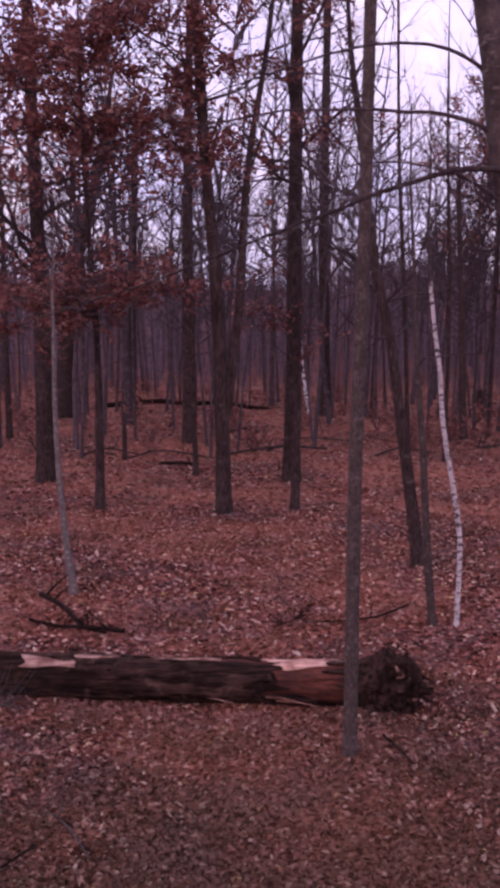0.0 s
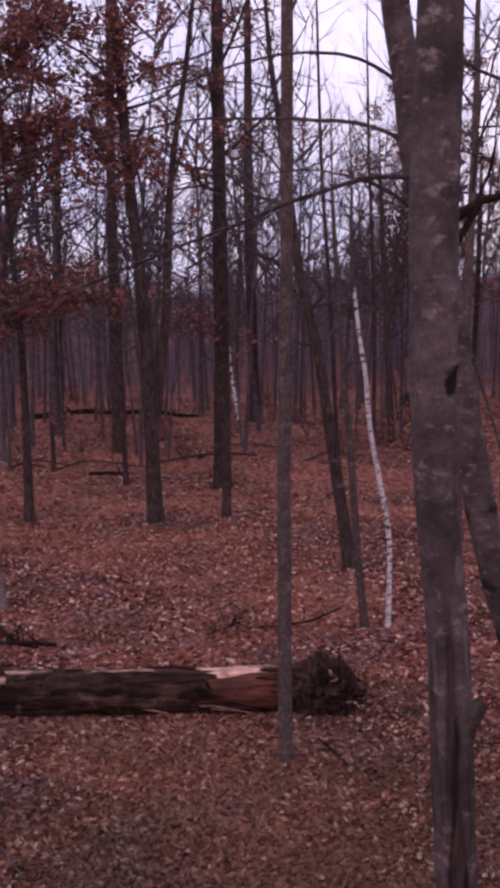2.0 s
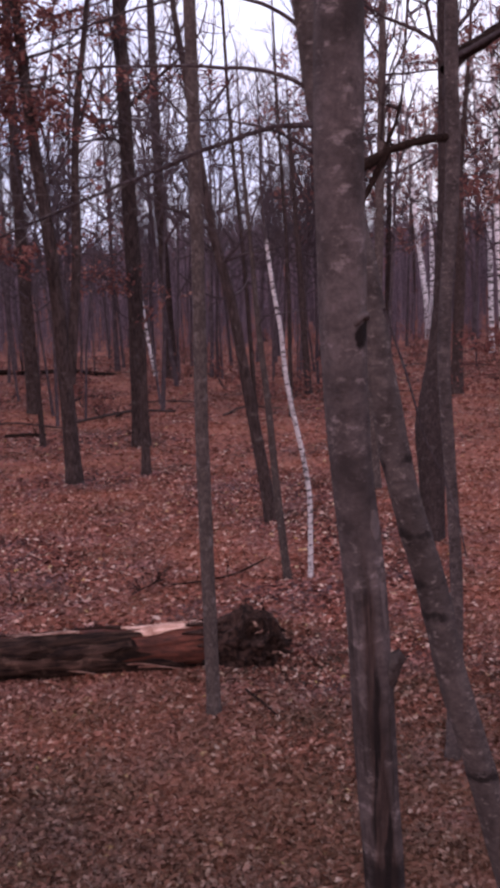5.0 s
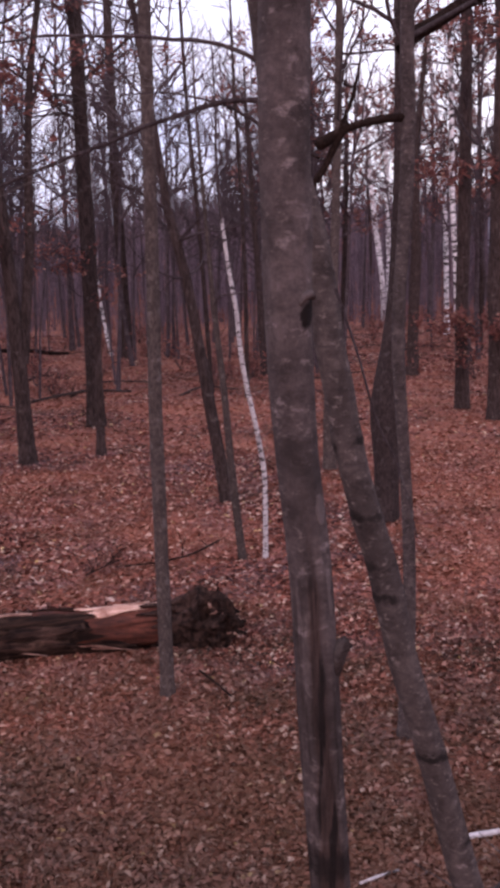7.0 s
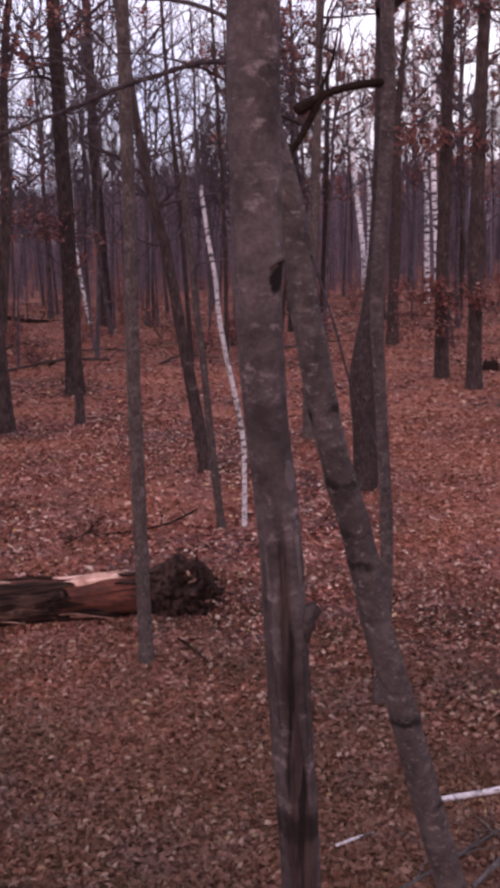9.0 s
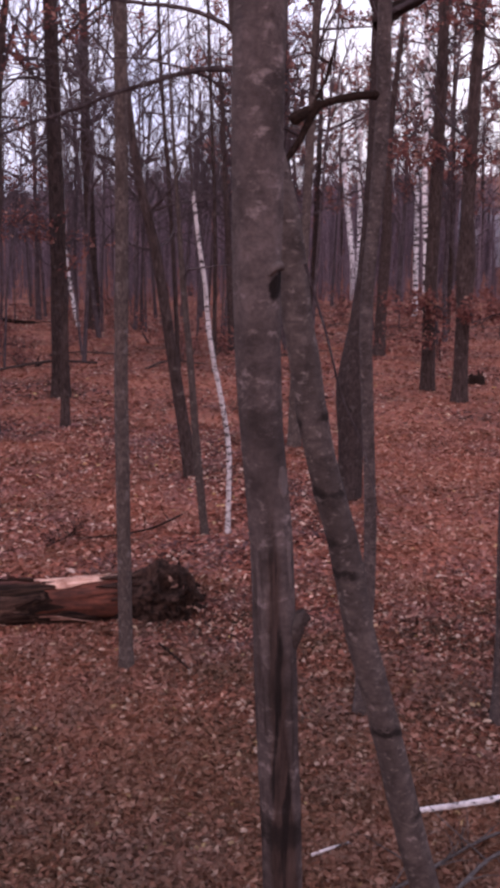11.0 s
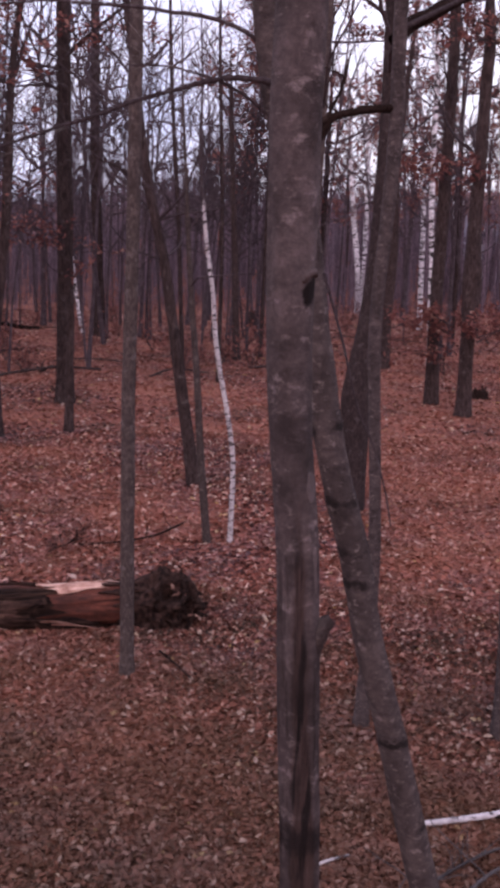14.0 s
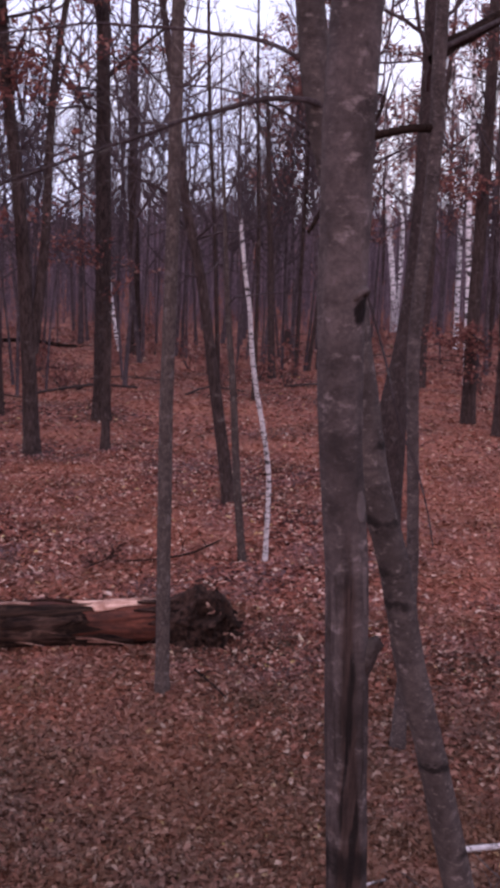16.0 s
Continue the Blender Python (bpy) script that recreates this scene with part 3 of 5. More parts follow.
tree("dead_sapling", 26.9, [(1.28, 0), (1.32, 1.63), (1.36, 3.37)], [0.13, 0.11, 0.09], 3.6, "broken dead trunk standing before a thick oak", seed=21, limbs=3, first=0.7, step=0.25)
tree("white_birch", 63.5, [(3.98, 0), (3.67, 1.47), (3.34, 4.34), (3.27, 7.17), (3.22, 9.97)], [0.12, 0.11, 0.1, 0.095, 0.09], 16, "thin white birch far behind a dark oak", SPOTTED_BIRCH, seed=56, limbs=5, first=0.6)
tree("oak_tree", 61.16, [(4.82, 0), (4.6, 11.8), (4.67, 25.27)], [0.36, 0.3, 0.22], 27, DARK_OAK, seed=23)
tree("slender_maple", 10.75, [(1.16, 0), (1.17, 2.88), (1.18, 3.64), (1.21, 4.77), (1.24, 6.58), (1.26, 8.34)], [0.08, 0.077, 0.075, 0.073, 0.07, 0.066], 13,
     "slender straight grey maple standing before the fallen log", MAPLE_BARK, seed=24, first=0.6, limbs=10, sides=18, step=0.12, rough=0.06, low=((7.3, 190, 0.25, 0.8), (6.2, 150, 0.6, 0.5)))
tree("leaning_tree", 20.23, [(3.63, 0), (3.35, 1.82), (3.12, 3.37), (2.91, 4.78), (2.59, 6.17), (2.46, 7.08), (2.26, 8.77)], [0.145, 0.128, 0.115, 0.106, 0.1, 0.09, 0.08], 14,
            "leaning grey tree trunk, leafless", seed=25, first=0.35, limbs=13, low=((4.9, 190, 0.0, 1.6), (4.7, 20, 0.15, 1.5), (5.6, 330, 0.5, 2.0), (5.9, 200, 0.8, 2.4)))
tree("slender_maple", 15.82, [(3.07, 0), (2.93, 1.52), (2.84, 2.93), (2.72, 4.32)], [0.07, 0.066, 0.056, 0.048], 8.5, GREY, MAPLE_BARK, seed=26, first=0.5, limbs=9, sides=12, step=0.25)
birch = tree("white_birch", 15.82, [(3.46, 0), (3.48, 0.7), (3.485, 1.43), (3.42, 1.95), (3.35, 2.37), (3.24, 2.9), (3.16, 3.4), (3.12, 3.8), (3.09, 4.23), (3.01, 4.75), (2.96, 5.14), (2.92, 5.5), (2.9, 5.7)],
             [0.045, 0.044, 0.043, 0.043, 0.042, 0.041, 0.041, 0.039, 0.037, 0.035, 0.033, 0.031, 0.029], 5.7, "thin crooked white birch with dark bands", BIRCH, seed=27, limbs=0, sides=14, step=0.12, rough=0.08)
b, rg = Build(), random.Random(27)
stem = curve([(2.9 - 3.46, 0, 5.66), (2.87 - 3.46, 0.02, 6.1), (2.85 - 3.46, 0.04, 6.6), (2.88 - 3.46, 0.1, 7.4), (2.84 - 3.46, 0.1, 8.6)], 0.2)
b.tube(stem, np.linspace(0.031, 0.008, len(stem)), 9, 0.1, rg)
for k in range(12):
    branches(b, rg, stem[1 + int((len(stem) - 2) * k / 12)], (rg.uniform(-1, 1), rg.uniform(-1, 1), rg.uniform(0.3, 1.2)), rg.uniform(0.5, 1.2), 0.011, 0, 0.06, 5, 4)
part("upper_stem", b, TWIG, birch, "dark twiggy upper stem")
tree("oak_tree", 46.68, [(10.36, 0), (10.17, 4.83), (9.91, 10.16)], [0.19, 0.16, 0.12], 15, GREY, seed=28)
tree("slender_oak", 40.0, [(6.6, 0), (6.35, 6), (6.0, 12), (5.85, 18)], [0.1, 0.09, 0.075, 0.05], 20, GREY, seed=51, first=0.5, limbs=14)
tree("slender_oak", 38.0, [(7.7, 0), (7.75, 6), (7.55, 12)], [0.09, 0.08, 0.065], 18, GREY, seed=52, first=0.45, limbs=16)
tree("broken_snag", 71.49, [(17.06, 0), (17.05, 0.6), (17.03, 1.2)], [0.29, 0.27, 0.2], 1.4, "short rotten broken snag", SCAR_BARK, limbs=0, seed=29, step=0.3)
tree("pale_sapling", 17.9, [(-3.29, 0), (-3.49, 1.6), (-3.59, 3.29), (-3.59, 4.75)], [0.085, 0.06, 0.045, 0.035], 7.0, "pale grey curved sapling behind the fallen log", PALE_BARK, seed=30, first=0.5, limbs=7,
     sides=12, step=0.2)
pale = tree("pale_maple", 9.11, [(3.44, 0), (3.5, 1.49), (3.48, 2.38), (3.43, 3.25), (3.39, 4.03), (3.41, 4.62), (3.47, 5.41), (3.5, 6.17), (3.49, 6.9)],
     [0.075, 0.066, 0.06, 0.06, 0.062, 0.064, 0.067, 0.068, 0.066], 12, "grey pole-like trunk with dark side branches", NEAR_BARK, seed=32, first=0.62, limbs=8, sides=18, step=0.12, rough=0.06,
     low=((6.9, 10, 0.55, 2.2), (7.4, 170, 0.3, 0.8)))
tree("swollen_oak", 17.73, [(6.33, 0), (6.33, 1.15), (6.3, 2.26), (6.43, 3.34), (6.56, 4.5), (6.64, 6.04), (6.67, 8.5)], [0.2, 0.25, 0.29, 0.2, 0.16, 0.145, 0.13], 16, "dark oak trunk with a swollen lower bole", BOLE_BARK, seed=33, sides=18,
     step=0.3, first=0.5)
tree("oak_tree", 43.14, [(16.68, 0), (16.73, 2.3), (16.88, 5.39)], [0.28, 0.26, 0.24], 18, DARK_OAK, seed=34)
tree("oak_tree", 31.43, [(14.01, 0), (13.96, 3.29), (14.03, 7.03), (14.06, 12.34)], [0.235, 0.22, 0.215, 0.19], 19, "tall dark oak trunk with red leaves round it", seed=35, first=0.5, limbs=13)
tree("oak_tree", 28.84, [(13.97, 0), (13.97, 2.6), (13.99, 4.3), (13.96, 5.98), (14.03, 10.14), (14.06, 11.74)], [0.25, 0.225, 0.31, 0.215, 0.19, 0.17], 18, "tall dark oak trunk with a burl, half bare", seed=36, first=0.42, limbs=14,
     low=((5.9, 20, 1.2, 2.4), (5.2, 5, 0.15, 1.6)))
tree("white_birch", 93.07, [(33.1, 0), (32.81, 4.56), (32.12, 10.0), (31.4, 16.87)], [0.33, 0.29, 0.26, 0.2], 24, "tall white birch with dark marks far among oaks", SPOTTED_BIRCH, seed=37, limbs=8)
tree("white_birch", 101.19, [(36.31, 0), (36.44, 6.32), (36.32, 15.08), (35.71, 23.54)], [0.27, 0.25, 0.22, 0.18], 26, "tall white birch with dark marks far among oaks", SPOTTED_BIRCH, seed=38, limbs=8)
tree("white_birch", 44.01, [(19.4, 0), (19.25, 4.3), (19.03, 8.3), (18.98, 12.04), (18.85, 15.0)], [0.13, 0.13, 0.125, 0.11], 19, "white birch with peeling dark-marked bark", SPOTTED_BIRCH, seed=39, limbs=8)
tree("white_birch", 70.0, [(29.9, 0), (29.7, 9.0), (29.27, 13.97), (28.89, 17.06), (28.43, 20.07)], [0.2, 0.18, 0.165, 0.16, 0.14], 24, "white birch with peeling dark-marked bark", SPOTTED_BIRCH, seed=55, limbs=8)
tree("oak_tree", 22.83, [(6.66, 0), (6.69, 1.89), (6.87, 5.13), (7.07, 10.16)], [0.15, 0.13, 0.11, 0.09], 16, GREY, MAPLE_BARK, seed=41, first=0.5)
tree("oak_tree", 64.83, [(19.96, 0), (20.19, 5.82), (20.42, 13.18)], [0.22, 0.2, 0.17], 19, DARK_OAK, seed=42)
tree("slender_maple", 8.57, [(4.86, 0), (4.8, 1.03), (4.76, 1.94), (4.745, 2.64), (4.76, 4.5)], [0.15, 0.12, 0.112, 0.105, 0.095], 10, "slender dark-grey maple rising from leaf litter", NEAR_BARK, seed=43, first=0.6,
     sides=16, step=0.15, rough=0.06, limbs=8)
tree("leaning_sapling", 50.91, [(13.28, 0), (13.5, 1.69), (13.68, 3.5)], [0.13, 0.11, 0.08], 9, "thin bare leaning sapling in leaf litter", seed=44, limbs=6)

tree("young_oak", 52.0, [(14.2, 0), (14.3, 5), (14.5, 12)], [0.18, 0.16, 0.12], 21, "young oak full of withered brown leaves", seed=47, first=0.35, limbs=26, spread=1.3, leaves=6500, leaf_low=5.5, leaf_size=0.19,
     limb_length=1.1)
tree("young_oak", 55.0, [(25.6, 0), (25.7, 5), (25.5, 12)], [0.18, 0.16, 0.12], 22, "young oak full of withered brown leaves", seed=48, first=0.35, limbs=26, spread=1.3, leaves=6000, leaf_low=5.5, leaf_size=0.19,
     limb_length=1.1)
tree("young_oak", 57.0, [(22.2, 0), (22.3, 5), (22.2, 12)], [0.14, 0.12, 0.09], 21, "young oak with withered brown leaves high up", seed=53, first=0.35, limbs=22, leaves=3200, leaf_low=5.0, leaf_size=0.19,
     limb_length=0.5)
for n, x in enumerate((30.5, 36.5, 41.0, 47.5, 54.0)):
    tree("leafy_oak", 106.0 + 2 * (n % 3), [(x, 0), (x + 0.2, 8), (x - 0.1, 16)], [0.24, 0.2, 0.14], 25, "tall far oak full of withered brown leaves", seed=170 + n, first=0.3, limbs=26, sides=8, step=1.0,
         leaves=3600, leaf_low=6.0, leaf_size=0.3, spread=1.2, limb_length=1.1)
tree("young_oak", 48.0, [(11.9, 0), (12.0, 5), (12.2, 12)], [0.12, 0.1, 0.08], 20, "young oak with withered brown leaves high up", seed=49, first=0.45, limbs=22, spread=1.3, leaves=3600, leaf_low=6.5, leaf_size=0.18)

# the leaning maple close by, which crosses behind the nearest maple
def swell(z, a):
    """Low collars where old branches were shed."""
    return 1 + sum(0.06 * math.exp(-((z - h) / 0.035) ** 2) for h in (4.09, 3.76, 3.4, 2.64))


lean = tree("leaning_maple", 4.0, [(2.5, 0.0), (2.2, 0.75), (1.9, 1.7), (1.75, 2.23), (1.62, 2.73), (1.5, 3.15), (1.42, 3.52), (1.34, 3.8), (1.27, 4.08), (1.235, 4.3), (1.2, 4.5), (1.185, 4.64), (1.15, 4.87),
                                    (1.114, 5.02), (1.073, 5.17), (1.018, 5.38), (0.983, 5.59), (0.957, 5.79), (0.903, 6.14), (0.85, 6.6), (0.8, 7.2)],
            [0.08, 0.075, 0.07, 0.068, 0.066, 0.068, 0.066, 0.064, 0.064, 0.064, 0.064, 0.062, 0.06, 0.06, 0.06, 0.059, 0.059, 0.058, 0.056, 0.052, 0.046], 10.5,
            "leaning grey maple trunk with knots and dark scars", LEAN_BARK, seed=45, first=0.75, limbs=7, sides=28, step=0.03, rough=0.09, crown_material=TWIG, shape=swell)


def wound(z, a):
    """The healed split down the near trunk: a groove between raised lips."""
    along = max(0.0, min(1.0, (z - 3.3) / 0.2)) * max(0.0, min(1.0, (4.28 - z) / 0.25))
    off = abs(a - 86 - 6 * math.sin(z * 7))
    return 1 + along * (0.09 * math.exp(-((off - 30) / 10) ** 2) - 0.1 * math.exp(-(off / 17) ** 4))


near = tree("split_maple", 1.94, [(0.66, 0.0), (0.63, 1.5), (0.6, 2.8), (0.58, 3.51), (0.57, 3.72), (0.56, 3.96), (0.55, 4.2), (0.53, 4.42), (0.52, 4.63), (0.52, 4.84), (0.52, 5.04), (0.527, 5.3), (0.54, 5.6)],
            [0.06, 0.052, 0.044, 0.041, 0.042, 0.044, 0.042, 0.041, 0.044, 0.048, 0.048, 0.046, 0.042], 8.5, "straight grey maple trunk with lichen patches, knot and split bark", SPLIT_BARK, seed=46, first=0.85, limbs=6,
            sides=48, step=0.02, rough=0.07, crown_material=TWIG, shape=wound)
nx = 0.66


def patch(owner, name, line, rad, z0, z1, a0, a1, grow, material, label="", ragged=9, step=0.012):
    """A thin ragged plate of bark or bare wood on a trunk between two heights and two angles (0 left, 90 towards the camera)."""
    line = np.array(line)
    b, v = Build(), []
    zs, k = np.arange(z0, z1 + 1e-6, step), max(4, int((a1 - a0) / 6))
    for i, z in enumerate(zs):
        x, y, r = np.interp(z, line[:, 2], line[:, 0]), np.interp(z, line[:, 2], line[:, 1]), np.interp(z, line[:, 2], rad)
        end = min(1.0, min(i, len(zs) - 1 - i) / 3 + 0.35)
        lo, hi = a0 + ragged * noise.noise((z * 30, a0, 1)), a1 + ragged * noise.noise((z * 30, a1, 5))
        mid = (lo + hi) / 2
        for j in range(k):
            a = radians(mid + (lo + (hi - lo) * j / (k - 1) - mid) * end)
            q = r * (grow + 0.03 * noise.noise((z * 40, a * 5, 2)) - (0.1 if j in (0, k - 1) else 0))
            v.append((x - q * math.cos(a), y - q * math.sin(a), z))
    b.add(v, [(i * k + j, i * k + j + 1, (i + 1) * k + j + 1, (i + 1) * k + j) for i in range(len(zs) - 1) for j in range(k - 1)])
    part(name, b, material, owner, label)


NL = [(0.63 - nx, 0, 1.5), (0.6 - nx, 0, 2.8), (0.58 - nx, 0, 3.51), (0.57 - nx, 0, 3.72), (0.56 - nx, 0, 3.96), (0.55 - nx, 0, 4.2), (0.53 - nx, 0, 4.42), (0.52 - nx, 0, 4.63), (0.52 - nx, 0, 4.84), (0.52 - nx, 0, 5.04), (0.53 - nx, 0, 5.3)]
NR = [0.052, 0.044, 0.041, 0.042, 0.044, 0.042, 0.041, 0.044, 0.048, 0.051, 0.05]
patch(near, "bark_plate", NL, NR, 4.285, 4.345, 105, 148, 1.06, PLATE_BARK, "pale grey bark plate")
patch(near, "bark_plate", NL, NR, 4.1, 4.2, 118, 142, 1.06, PLATE_BARK)
lx = 2.5
b = Build()
vine = curve([(1.17 - lx, -0.2, 4.72), (1.26 - lx, -0.2, 4.45), (1.33 - lx, -0.2, 4.2), (1.41 - lx, -0.2, 4.03), (1.47 - lx, -0.2, 3.84), (1.5 - lx, -0.2, 3.7)], 0.03)
b.tube(vine, np.linspace(0.006, 0.003, len(vine)), 6, 0.1, random.Random(7))
part("vine", b, TWIG, lean, "thin dangling dry vine")


def long_branch(owner, points, r0, seed, twigs=10, size=0.35):
    rng, b, fine = random.Random(seed), Build(), Build()
    line = curve(points, 0.03)
    ph = rng.uniform(0, 50)
    line[:, 2] += [0.8 * r0 * noise.noise((k * 0.13, ph, 0)) + 0.5 * r0 * noise.noise((k * 0.4, ph, 3)) for k in range(len(line))]
    rad = r0 * (1 - 0.85 * np.linspace(0, 1, len(line)) ** 0.7)
    b.tube(line, rad, 7, 0.12, rng)
    for k in range(twigs):
        i = int(len(line) * (0.2 + 0.78 * (k + rng.random()) / twigs))
        i = min(i, len(line) - 2)
        d = line[i + 1] - line[i]
        d /= np.linalg.norm(d)
        branches(fine, rng, line[i], d + np.array([0, rng.uniform(-0.8, 0.8), rng.uniform(-0.5, 0.9)]), size * rng.uniform(0.5, 1.2), min(0.0013, rad[i] * 0.4), 1, 0.02, 5, 3)
    branch = part("branch", b, TWIG, owner)
    part("twig_spray", fine, PALE_BARK, branch, "fine pale grey twigs", kind="stuff")


long_branch(lean, [(1.02 - lx, -0.045, 5.41), (0.97 - lx, -0.06, 5.425), (0.87 - lx, -0.06, 5.435), (0.79 - lx, -0.05, 5.43), (0.69 - lx, -0.04, 5.41), (0.55 - lx, -0.02, 5.37), (0.44 - lx, 0, 5.33), (0.29 - lx, 0, 5.27),
                   (0.19 - lx, 0, 5.235), (0.08 - lx, 0, 5.19), (-0.15 - lx, 0, 5.1), (-0.5 - lx, 0.05, 4.97), (-0.9 - lx, 0.1, 4.85)], 0.0125, 51, 16, 0.6)
long_branch(lean, [(0.94 - lx, 0.02, 5.79), (0.89 - lx, 0, 5.83), (0.76 - lx, 0, 5.9), (0.64 - lx, 0, 5.92), (0.51 - lx, 0, 5.92), (0.37 - lx, 0, 5.9), (0.2 - lx, 0, 5.85), (-0.1 - lx, 0.05, 5.76), (-0.4 - lx, 0.1, 5.62)], 0.0095, 52, 9, 0.45)
long_branch(lean, [(0.96 - lx, 0.02, 5.56), (0.91 - lx, 0, 5.6), (0.78 - lx, 0, 5.645), (0.64 - lx, 0, 5.668), (0.42 - lx, 0, 5.67), (0.17 - lx, 0, 5.665), (0.0 - lx, 0.03, 5.65), (-0.3 - lx, 0.06, 5.6), (-0.7 - lx, 0.1, 5.5)], 0.0105, 50, 10, 0.45)
long_branch(lean, [(1.02 - lx, 0.03, 5.28), (0.97 - lx, 0, 5.33), (0.86 - lx, 0, 5.4), (0.7 - lx, 0, 5.45), (0.5 - lx, 0, 5.47), (0.25 - lx, 0.02, 5.44)], 0.009, 54, 10, 0.4)
b = Build()
spur = curve([(0.573 - nx, -0.01, 3.94), (0.584 - nx, -0.014, 3.985), (0.6 - nx, -0.017, 4.022), (0.622 - nx, -0.018, 4.04)], 0.008)
b.tube(spur, np.interp(np.arange(len(spur)), [0, len(spur) * 0.6, len(spur) - 1], [0.02, 0.024, 0.012]), 12, 0.25, random.Random(8), True)
part("broken_spur", b, SCAR_BARK, near, "snapped dark stub of a branch")
b = Build()
knot = curve([(0.53 - nx, -0.043, 4.7), (0.54 - nx, -0.041, 4.713), (0.552 - nx, -0.034, 4.718), (0.563 - nx, -0.02, 4.711)], 0.003)
b.tube(knot, 0.003 + 0.006 * np.sin(np.linspace(0.1, 3.04, len(knot))), 12, 0.3, random.Random(9), True)
part("knot", b, NEAR_BARK, near, "bark collar over a dark knot hole")
b = Build()
dark_arm = curve([(3.5 - 3.44, 0.03, 6.2), (3.44 - 3.44, 0.0, 6.2), (3.3 - 3.44, -0.02, 6.19), (3.09 - 3.44, -0.03, 6.15), (2.9 - 3.44, -0.03, 6.1), (2.8 - 3.44, -0.03, 6.06), (2.7 - 3.44, -0.03, 5.99), (2.6 - 3.44, -0.03, 5.94)], 0.05)
b.tube(dark_arm, np.interp(np.linspace(0, 1, len(dark_arm)), [0, 0.7, 0.85, 0.95, 1], [0.042, 0.036, 0.05, 0.062, 0.045]), 9, 0.2, random.Random(21), True)
knee = curve([(2.86 - 3.44, -0.03, 6.08), (2.78 - 3.44, -0.03, 5.95), (2.64 - 3.44, -0.03, 5.71), (2.43 - 3.44, 0, 5.43), (2.3 - 3.44, 0.02, 5.2)], 0.04)
b.tube(knee, np.linspace(0.036, 0.02, len(knee)), 9, 0.2, random.Random(22), True)
rise = curve([(2.8 - 3.44, -0.03, 6.06), (2.87 - 3.44, -0.03, 6.2), (2.95 - 3.44, -0.02, 6.36), (3.02 - 3.44, 0, 6.66)], 0.05)
b.tube(rise, np.linspace(0.02, 0.008, len(rise)), 7, 0.15, random.Random(23))
rg = random.Random(24)
for q in (dark_arm[5], dark_arm[9], knee[7], knee[12], rise[4], rise[8]):
    branches(b, rg, q, (rg.uniform(-1, 0.6), rg.uniform(-0.6, 0.6), rg.uniform(-0.2, 1.0)), rg.uniform(0.3, 0.7), 0.01, 1, 0.05, 5, 3)
limb = curve([(3.46 - 3.44, 0.05, 6.8), (3.62 - 3.44, 0.1, 6.97), (3.83 - 3.44, 0.12, 7.08), (4.12 - 3.44, 0.14, 7.26), (4.6 - 3.44, 0.2, 7.5), (5.2 - 3.44, 0.3, 8.1)], 0.05)
b.tube(limb, np.linspace(0.075, 0.05, len(limb)), 10, 0.12, rg)
part("branch", b, DEAD, pale, "crooked dark side branch with a knee")


